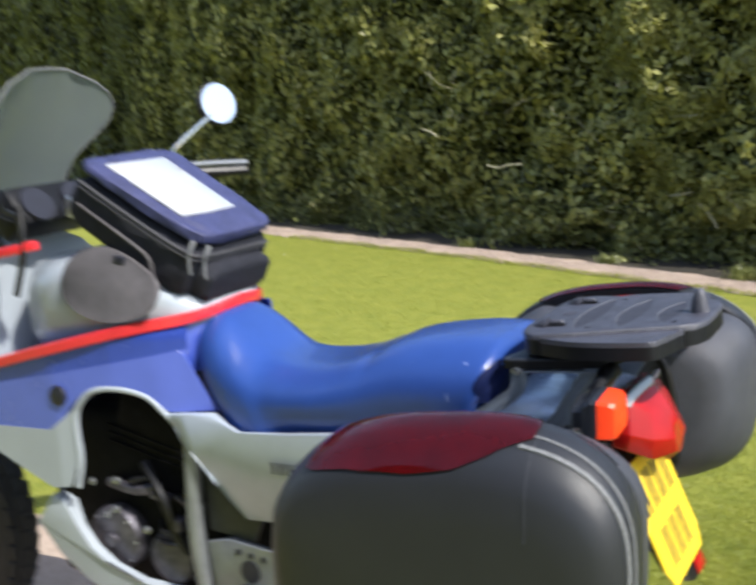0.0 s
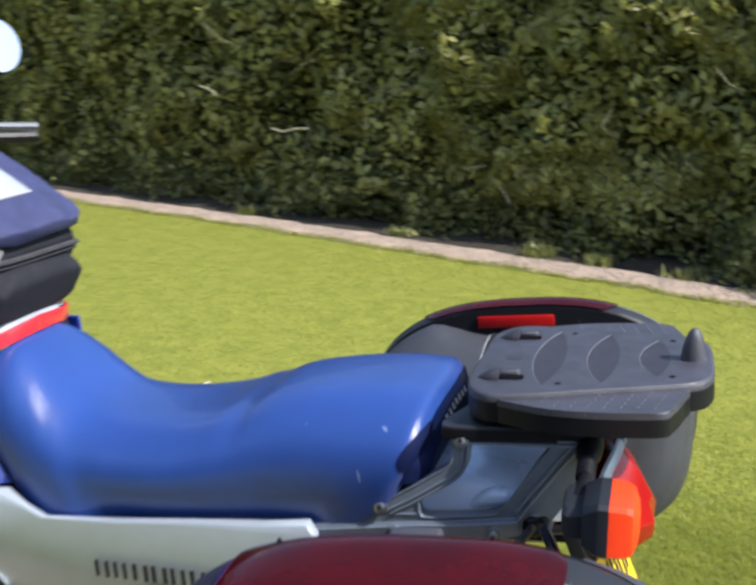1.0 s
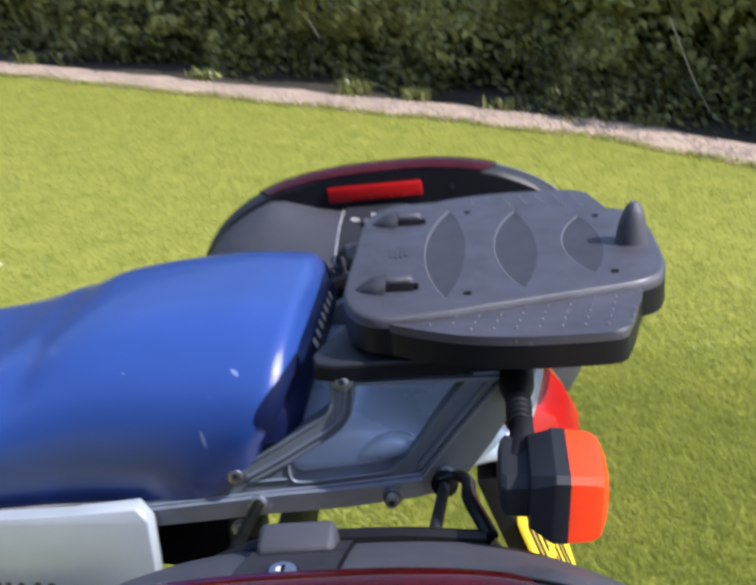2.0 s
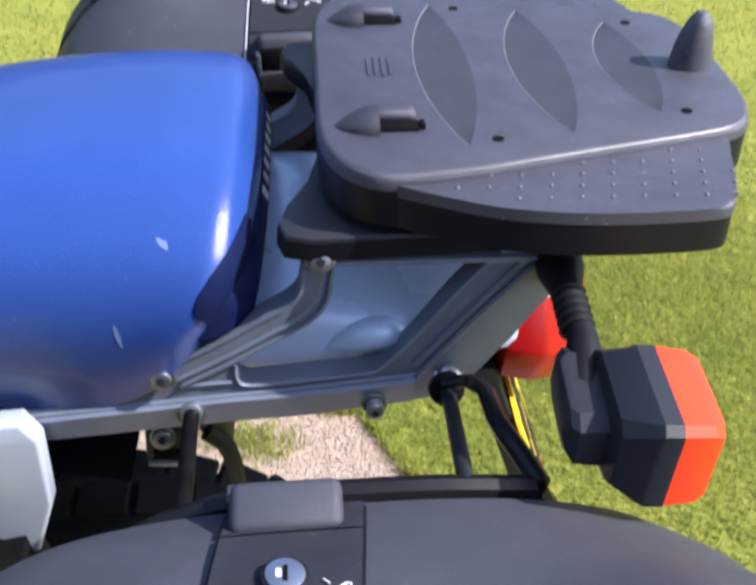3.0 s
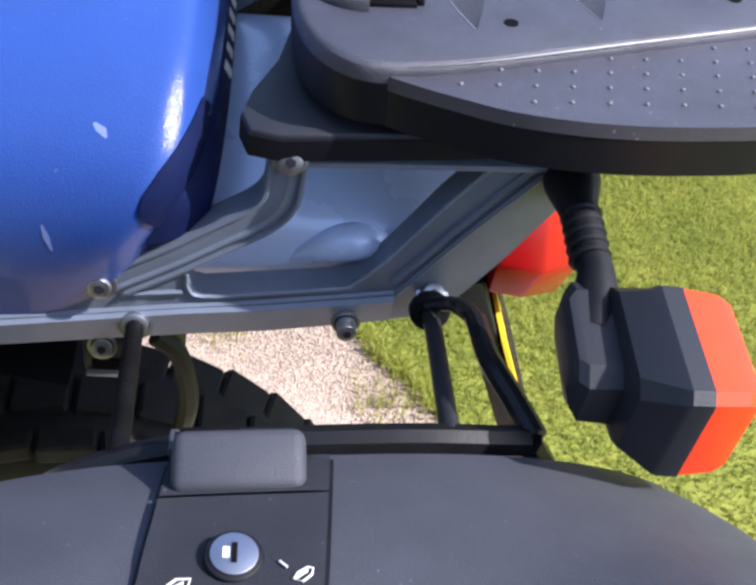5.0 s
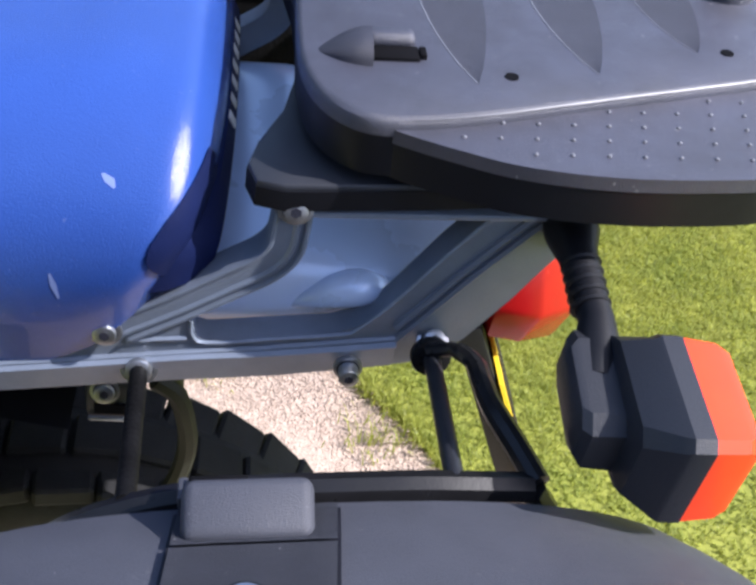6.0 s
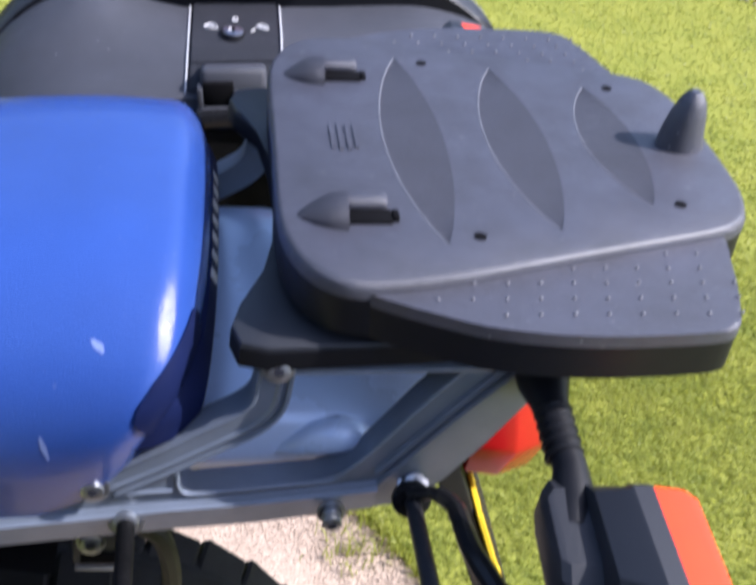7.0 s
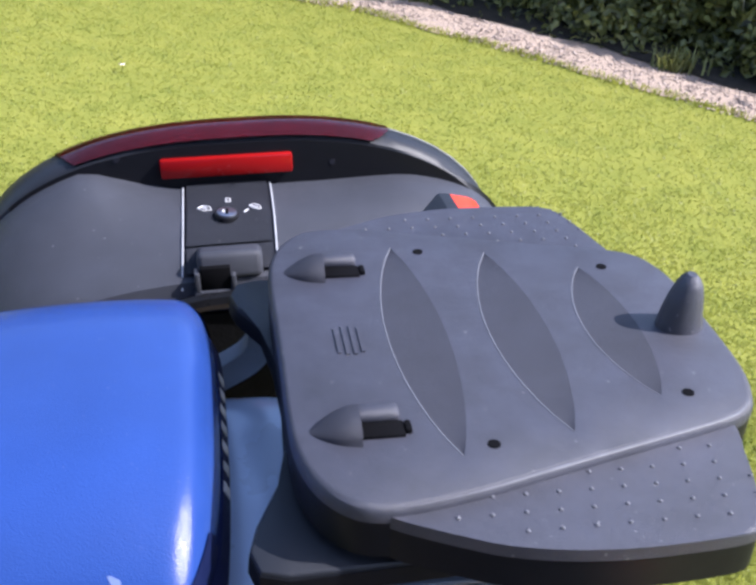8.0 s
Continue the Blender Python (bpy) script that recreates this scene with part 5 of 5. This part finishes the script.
edge = [r[0] for r in rows_] + rows_[-1][1:-1] + [r[-1] for r in reversed(rows_)]
bm = loft(rows_, closed=False)
bmesh.ops.solidify(bm, geom=bm.faces[:], thickness=0.004)
ws = part("windscreen", bm, M["screen"], bike, "smoked clear windscreen with a rounded top", smooth=60)
ws.visible_shadow = False
part("screen_edge", tube(edge, 0.0022, 6), M["trim"], ws, "thin pale polished edge")
bar = part("handlebar", tube([(-0.82, -0.43, 1.19), (-0.93, -0.26, 1.20), (-0.99, -0.10, 1.15), (-0.99, 0.10, 1.15), (-0.90, 0.27, 1.205), (-0.785, 0.43, 1.205)], 0.012, 10, 4), M["tube"], bike, "black handlebar")
for sgn in (-1, 1):
    part("grip", tube([(-0.885, sgn * 0.30, 1.207), (-0.785, sgn * 0.435, 1.206)], 0.013, 12), M["rubber"], bar, "black rubber grip")
    part("lever", tube([(-0.93, sgn * 0.27, 1.222), (-0.87, sgn * 0.345, 1.228), (-0.785, sgn * 0.44, 1.224)], 0.0065, 8, 3), M["frame_silver"], bar, "silver lever")
    part("switch_box", box((-0.905, sgn * 0.265, 1.21), (0.05, 0.05, 0.045), (0, 0, sgn * 55), 0.008), M["black"], bar)
    stalk = part("mirror_arm", tube([(-0.905, sgn * 0.27, 1.225), (-0.89, sgn * 0.30, 1.275), (-0.865, sgn * 0.415, 1.345)], 0.0042, 8, 3), M["chrome"], bar, "thin chrome mirror arm")
    nrm = Vector((0.93, -sgn * 0.30, 0.20)).normalized()
    c = Vector((-0.862, sgn * 0.445, 1.372))
    shell = disc(c - nrm * 0.012, nrm, 0.056, 0.02, 28, 0.007)
    part("mirror_shell", shell, M["black"], stalk, "round black mirror shell")
    part("mirror_glass", disc(c, nrm, 0.0505, 0.003, 32), M["mirror"], stalk, "round bright mirror glass")
cl = part("instrument_panel", box((-1.03, 0, 1.16), (0.09, 0.26, 0.10), (0, -35, 0), 0.02), M["black"], bike, "black instrument panel")
for y in (-0.07, 0.05):
    part("dial", disc((-0.985, y, 1.18), (0.82, 0, 0.57), 0.042, 0.01, 20), M["ink"], cl, "round dark dial")
part("key_switch", disc((-0.95, 0.0, 1.165), (0.3, 0, 1), 0.018, 0.04, 14), M["steel"], bike)
part("cable", tube([(-0.93, -0.26, 1.21), (-0.98, -0.22, 1.29), (-1.06, -0.14, 1.22), (-1.08, -0.1, 1.08)], 0.006, 8, 4), M["tube"], bike, "black control cable")
part("cable", tube([(-0.92, -0.18, 1.19), (-0.90, -0.20, 1.10), (-0.96, -0.18, 1.0)], 0.007, 8, 4), M["tube"], bike, "black control cable")
part("warning_strip", box((-0.93, -0.20, 1.10), (0.12, 0.02, 0.02), (0, -10, 10), 0.004), M["red"], bike, "small red cover")

# ---- tank bag ----
bag = thing("tank_bag", (-0.66, 0, 1.07), "black and blue fabric tank bag with a map pocket", "bag")
BR = Matrix.Translation((-0.668, 0.0, 1.130)) @ Matrix.Rotation(radians(29.5), 4, "Y")


def bag_point(x, y, z):
    return tuple(BR @ Vector((x, y, z)))


def rbox_rings(x0, x1, w, z0, z1, taper=0.0, n=40, e=0.42, steps=22, plan=0.12):
    """Rings of a soft box along x in the bag's own axes."""
    out = []
    for k in range(steps + 1):
        t = k / steps
        c = -math.cos(math.pi * t)
        x = (x0 + x1) / 2 + (x1 - x0) / 2 * math.copysign(abs(c) ** 0.75, c)
        f = (1 - abs(c) ** 5) ** 0.35 if abs(c) < 1 else 0.0
        f = 0.55 + 0.45 * f
        rg = []
        for j in range(n):
            a = 2 * math.pi * j / n
            ca, sa = math.cos(a), math.sin(a)
            fold = 0.006 * noise.noise(Vector((x * 22, ca * 3, sa * 3 + z0 * 50))) + 0.003 * noise.noise(Vector((x * 60, ca * 8, sa * 8)))
            rg.append(bag_point(x, math.copysign(abs(ca) ** e, ca) * w * (1 - taper * t) * (1 - plan + plan * f) + fold * ca, (z0 + z1) / 2 + math.copysign(abs(sa) ** e, sa) * (z1 - z0) / 2 * f + fold * sa))
        out.append(rg)
    return out


body = part("bag_body", loft(rbox_rings(-0.165, 0.160, 0.138, -0.075, 0.055, 0.05)), M["fabric"], bag, "black ribbed fabric bag", smooth=50)
part("bag_lid", loft(rbox_rings(-0.168, 0.158, 0.150, 0.050, 0.084, 0.20, plan=0.6)), M["fabric_blue"], bag, "dark blue fabric lid", smooth=50)
part("map_pocket", prism([(-0.122, -0.112), (0.088, -0.108), (0.092, -0.02), (0.092, 0.058), (-0.122, 0.068)], lambda a, b, d: bag_point(a, b, 0.0835 + d), 0.004, 0.0015), M["map"], bag, "glossy white map under clear plastic")
part("front_pocket", loft(rbox_rings(0.08, 0.198, 0.112, -0.062, 0.022, 0.10)), M["fabric"], bag, "black pocket at the bag's back end", smooth=50)
for z, r in ((0.038, 0.004), (0.028, 0.003)):
    part("zip", tube([bag_point(-0.15, -0.142, z), bag_point(0.0, -0.144, z), bag_point(0.13, -0.136, z), bag_point(0.165, -0.10, z), bag_point(0.17, 0.10, z)], r, 6, 4), M["zip"], body, "dark zip")
part("side_piping", tube([bag_point(-0.14, -0.139, -0.01), bag_point(0.02, -0.141, -0.012), bag_point(0.07, -0.141, -0.02), bag_point(0.09, -0.140, -0.05)], 0.004, 6, 5), M["apron"], body, "pale piping")
for x, y in ((0.146, -0.130), (0.170, -0.110)):
    part("zip_pull", tube([bag_point(x, y, 0.066), bag_point(x + 0.006, y - 0.010, 0.048), bag_point(x + 0.010, y - 0.010, 0.030), bag_point(x + 0.024, y - 0.008, 0.004)], [0.0042, 0.0026, 0.0026, 0.0022], 6, 3), M["trim"], body, "metal zip pull")
part("strap", tube([bag_point(0.20, 0.07, -0.06), bag_point(0.215, 0.08, -0.085), bag_point(0.235, 0.08, -0.11)], 0.006, 6, 3, squash=0.4), M["fabric"], bag, "hanging strap end")
for sgn in (-1, 1):
    pts = [(-0.83, 1.04), (-0.81, 1.085), (-0.72, 1.10), (-0.60, 1.05), (-0.575, 1.01), (-0.60, 0.978), (-0.66, 0.960), (-0.73, 0.962), (-0.79, 0.985)]
    part("apron", prism(round_outline(pts, 4), lambda a, b, d, sgn=sgn: (a, sgn * (0.189 + d - 0.55 * max(0, b - 1.0) - 0.10 * max(0, a + 0.70)), b), 0.008, 0.003), M["apron"], bag, "grey rubbery apron draped on the tank")
    part("buckle", box((-0.685, sgn * 0.150, 1.075), (0.03, 0.012, 0.02), (0, 10, 0), 0.003), M["ink"], bag, "small dark buckle")

# ---- side cases ----


def side_case(sgn, dz, low, dx, long=1.0, shear=0.0, round_rear=0.0):
    """A hard side case: inner body, outer lid, red lens, lock and carrying latch."""
    CX, CZ, TILT = 0.187 + dx, 0.735, 0.105

    def rise(o):
        """Height of the top above the middle, of the foot below it and half the length, at o metres out."""
        r = lerp_table([(0.280, 0.085, 0.140, 0.185), (0.287, 0.112, 0.168, 0.218), (0.302, 0.119, 0.184, 0.233), (0.32, 0.126, 0.197, 0.244), (0.36, 0.138, 0.210, 0.258), (0.400, 0.142, 0.215, 0.266), (0.424, 0.142, 0.217, 0.268),
                        (0.428, 0.206, 0.222, 0.268), (0.438, 0.212, 0.226, 0.271), (0.450, 0.213, 0.228, 0.272), (0.468, 0.210, 0.227, 0.272), (0.49, 0.203, 0.225, 0.271), (0.512, 0.189, 0.217, 0.266), (0.53, 0.167, 0.200, 0.254), (0.540, 0.142, 0.178, 0.236), (0.546, 0.09, 0.13, 0.19)], o)
        if o > 0.426:
            r[0] -= low
        r[2] *= long
        return r

    def power(o, x=-9.0):
        """How square the outline is: the inner half is squarer than the lid, whose upper rear corner may be rounder."""
        return (2.7 if x < CX else 2.7 - round_rear) if o > 0.426 else 2.7 + 1.0 * min(1.0, max(0.0, (o - 0.30) / 0.10))

    def flare(x, o):
        """The inner half sweeps up towards the lid at its two ends."""
        if o > 0.426:
            return 0.0
        t, b, a = rise(o)
        u, v = min(1.0, abs(x - CX) / a), min(1.0, abs(x - CX) / (0.268 * long))
        f, g = min(1.0, max(0.0, (u - 0.2) / 0.55)), min(1.0, max(0.0, (o - 0.335) / 0.085))
        gap = rise(0.429)[0] * (1 - v ** 2.7) ** (1 / 2.7) - t * (1 - u ** power(o)) ** (1 / power(o)) - 0.006
        return max(0.0, min(gap, 0.040 * f * f * (3 - 2 * f))) * g * g * (3 - 2 * g) * (1 - 2 * round_rear if x > CX else 1.0)

    def top_z(x, o):
        t, b, a = rise(o)
        u = min(1.0, abs(x - CX) / a)
        return CZ + t * (1 - u ** power(o, x)) ** (1 / power(o, x)) + flare(x, o) + TILT * (x - CX) + dz

    def ring(o, n=80):
        t, b, a = rise(o)
        out = []
        for k in range(n):
            g = 2 * math.pi * k / n
            c, s = math.cos(g), math.sin(g)
            k_ = 2 / (power(o, 9.0) if c > 0 and s > 0 else power(o))
            x = CX + a * math.copysign(abs(c) ** k_, c)
            z = CZ + (t if s > 0 else b) * math.copysign(abs(s) ** k_, s) + (flare(x, o) if s > 0 else 0)
            out.append((x, sgn * o, z + TILT * (x - CX) + dz))
        return out

    case = thing("side_case", (CX, sgn * 0.42, 0.5 + dz), "dark grey hard plastic motorcycle side case with red lens", "side case", "side cases")
    part("case_body", loft([ring(o) for o in (0.280, 0.287, 0.302, 0.32, 0.34, 0.36, 0.38, 0.40, 0.424)]), M["case"], case, "dark grey inner case half", smooth=45)
    # Added dark panel: paints shade on the case wall facing the wheel.
    part("inner_shade_panel", box((0.15, sgn * 0.2785, 0.69 + dz), (0.20, 0.006, 0.25), (0, -3, 0), 0.002), M["sump"], case, "near-black panel added for the shade on the case's inner side")
    lid = part("case_lid", loft([ring(o) for o in (0.4245, 0.428, 0.436, 0.445, 0.455, 0.465, 0.478, 0.49, 0.502, 0.512, 0.522, 0.53, 0.536, 0.540, 0.544, 0.546)]), M["case_lid"], case, "smooth dark grey outer lid", smooth=45)
    for o, r in ((0.480, 0.0022), (0.501, 0.0040)):
        t, b, a = rise(o)
        pts = []
        for k in range(25):
            g = radians(68 - k * 6.7)
            c, s = math.cos(g), math.sin(g)
            k_ = 2 / (power(o, 9.0) if s > 0 else power(o))
            x = CX + (a + 0.001) * math.copysign(abs(c) ** k_, c)
            pts.append((x, sgn * o, CZ + (t if s > 0 else b) * math.copysign(abs(s) ** k_, s) + TILT * (x - CX) + dz))
        part("trim_line", tube(pts, r if sgn < 0 else r * 0.5, 6), M["trim"], lid, "paler grey raised trim line")
    # red lens over the upper outer edge
    x0, x1 = -0.004 + dx - 0.014 * (sgn > 0), 0.332 + dx
    grid = []
    for i in range(33):
        u = i / 32
        x = x0 + (x1 - x0) * u
        wv = lerp_table([(0, 0.0), (0.03, 0.26), (0.06, 0.42), (0.15, 0.68), (0.3, 0.9), (0.5, 1.0), (0.72, 0.93), (0.86, 0.72), (0.96, 0.48), (1, 0.36)], u)[0]
        oc = 0.515
        w_ = min(1.0, max(0.0, (u - 0.45) / 0.55))
        ox = oc - 0.055 * w_ * w_ * (3 - 2 * w_)
        oin, oout = oc - (oc - 0.4262) * min(1, wv * 2.0), ox + (0.534 - ox) * wv
        row = []
        for j in range(13):
            o = oin + (oout - oin) * (j / 12) ** 0.8
            t, b, a = rise(o)
            z = top_z(x, max(o, 0.4282))
            tilt = min(1.0, max(0.0, (o - 0.46) / 0.08))
            row.append((x, sgn * (o + 0.0035 * tilt), z + 0.0035 * (1 - 0.7 * tilt)))
        grid.append(row)
    xs_ = x1 + 0.004
    part("lid_seam", tube([(xs_, sgn * (o + 0.0008), top_z(xs_, o) + 0.0005) for o in (0.47, 0.49, 0.505, 0.52, 0.53, 0.54, 0.546)], 0.0006, 6), M["case"], lid, "fine seam across the lid")
    bm = loft(grid, closed=False)
    bmesh.ops.solidify(bm, geom=bm.faces[:], thickness=0.002)
    part("lens", bm, M["lens_dark"], lid, "long dark red reflective lens", smooth=50)
    wall_g = []
    for i in range(41):
        x = CX - 0.235 + 0.47 * i / 40
        z1 = top_z(x, 0.4285) - 0.001
        z0 = min(z1 - 0.002, top_z(x, 0.4235) - 0.012)
        wall_g.append([(x, sgn * 0.4222, z0), (x, sgn * 0.4222, z1), (x, sgn * 0.4238, z1), (x, sgn * 0.4238, z0)])
    wb = loft(wall_g)
    bmesh.ops.recalc_face_normals(wb, faces=wb.faces[:])
    part("lid_wall", wb, M["black"], lid, "black upright wall inside the lid's rim")
    # reflector on the inner wall of the lid
    zr = top_z(0.138, 0.424)
    part("reflector", box((0.138, sgn * 0.4210, zr + 0.029 - 0.3 * low), (0.132, 0.010, 0.024 - 0.2 * low), (0, -6, 0), 0.003), M["lens_red"], lid, "oblong red reflector")
    for x in (0.03, 0.245):
        part("rivet", disc((x, sgn * 0.4220, top_z(x, 0.424) + 0.020), (0, 1, 0), 0.003, 0.0012, 10), M["ink"], lid)

    # lock panel set into the top of the inner half
    def slope(x, o, d=0.0):
        z = top_z(x, min(o, 0.424))
        return Vector((x, sgn * (o - d * 0.32), z + d * 0.95))

    def patch(xa, xb, oa, ob_, lift, mat, name, parent, label="", nx=6, no=6):
        g = [[tuple(slope(xa + (xb - xa) * i / nx + shear * (oa + (ob_ - oa) * j / no - 0.30), oa + (ob_ - oa) * j / no, lift)) for j in range(no + 1)] for i in range(nx + 1)]
        b = loft(g, closed=False)
        bmesh.ops.solidify(b, geom=b.faces[:], thickness=-lift if lift < 0.003 else 0.003)
        return part(name, b, mat, parent, label, smooth=30)

    xa_ = 0.0985 + (0.007 if shear else 0.0)
    patch(xa_ - 0.002, 0.1805, 0.293, 0.4235, 0.0012, M["ink"], "seam", case, "dark seam round the lock panel")
    # Sun glints on the far case's seam, painted as pale lines.
    if sgn > 0:
        for xe in (xa_ - 0.0035, 0.1822):
            part("seam_glint", tube([slope(xe, 0.285 + 0.0138 * k, 0.0012) for k in range(11)], 0.0011, 6), M["print"], case, "pale line for the sun's glint along the seam")
    panel = patch(xa_, 0.1785, 0.3225, 0.423, 0.0045, M["case"], "lock_panel", case, "dark grey lock panel")
    patch(xa_, 0.1785, 0.293, 0.3205, 0.0042, M["case"], "latch_plate", case)
    p = slope(0.138, 0.302, 0.004)
    latch = part("latch", box(p, (0.060, 0.030, 0.026), (-sgn * 15, -6, 0), 0.006, 3), M["case"], case, "rounded grey latch block")
    # Pocket's shade as a black block on the latch.
    part("latch_pocket", box((0.125, sgn * 0.2850, 0.8475 + dz), (0.027, 0.008, 0.023), (0, -6, 0), 0.001), M["void"], latch, "black block for the shade in the square pocket")
    part("latch_frame", box((0.125, sgn * 0.2850, 0.8325 + dz), (0.038, 0.014, 0.007), (0, -6, 0), 0.002), M["case"], latch)
    for x in (0.1085, 0.1415):
        part("latch_cheek", box((x, sgn * 0.2850, 0.8435 + dz), (0.005, 0.013, 0.020), (0, -6, 0), 0.0015), M["case"], latch)
    q = slope(0.1365, 0.3575, -0.004)
    ax = Vector((0, -sgn * 0.03, 1)).normalized()
    lock = part("lock", disc(q, ax, 0.0122, 0.022, 32, 0.002), M["black"], case, "round key lock with bright face")
    part("lock_face", disc(q + ax * 0.0112, ax, 0.0098, 0.002, 32, 0.0006), M["lock"], lock, "bright steel lock face")
    tilt_ = math.degrees(math.atan2(-ax.y, ax.z))
    # Slot's shade as a black bar on the lock face.
    part("key_slot", box(q + ax * 0.0124, (0.0024, 0.0088, 0.0014), (tilt_, 0, 0)), M["void"], lock, "black bar for the shade in the key slot")
    part("lock_mark", box(q + ax * 0.0124 + Vector((-0.0032, 0, 0)), (0.0028, 0.0050, 0.0008), (tilt_, 0, 0)), M["mark"], lock)
    # printed signs beside the lock
    def sign(x, o, pts):
        big = 1.45 if sgn > 0 else 1.0
        outline = [tuple(slope(x + p * big, o + q * big, 0.0052)) for p, q in pts]
        part("printed_sign", tube(outline, 0.0006 * big, 5), M["mark"], panel, "small white printed sign")
    sign(0.1155, 0.3725, [(-0.0045, 0.0005), (-0.001, -0.0025), (0.0045, -0.0025), (0.0035, 0.0015), (-0.001, 0.0035), (-0.0045, 0.0005)])
    sign(0.1160, 0.3725, [(-0.002, 0.001), (0.0015, -0.001), (0.001, 0.001), (-0.002, 0.001)])
    sign(0.1625, 0.369, [(-0.0025, 0.003), (-0.001, 0.0), (0.003, -0.0025), (0.005, -0.002), (0.0045, 0.001), (0.001, 0.004), (-0.0025, 0.003), (0.003, -0.001)])
    sign(0.1575, 0.366, [(-0.003, -0.003), (0.0, 0.0)])
    sign(0.1385, 0.385, [(-0.0015, -0.002), (0.0015, -0.002), (0.0015, 0.002), (-0.0015, 0.002), (-0.0015, -0.002)])
    return case


side_case(-1, 0.0, 0.014, -0.020, shear=-0.09)
side_case(1, 0.012, 0.016, -0.026, long=1.055, round_rear=0.4)
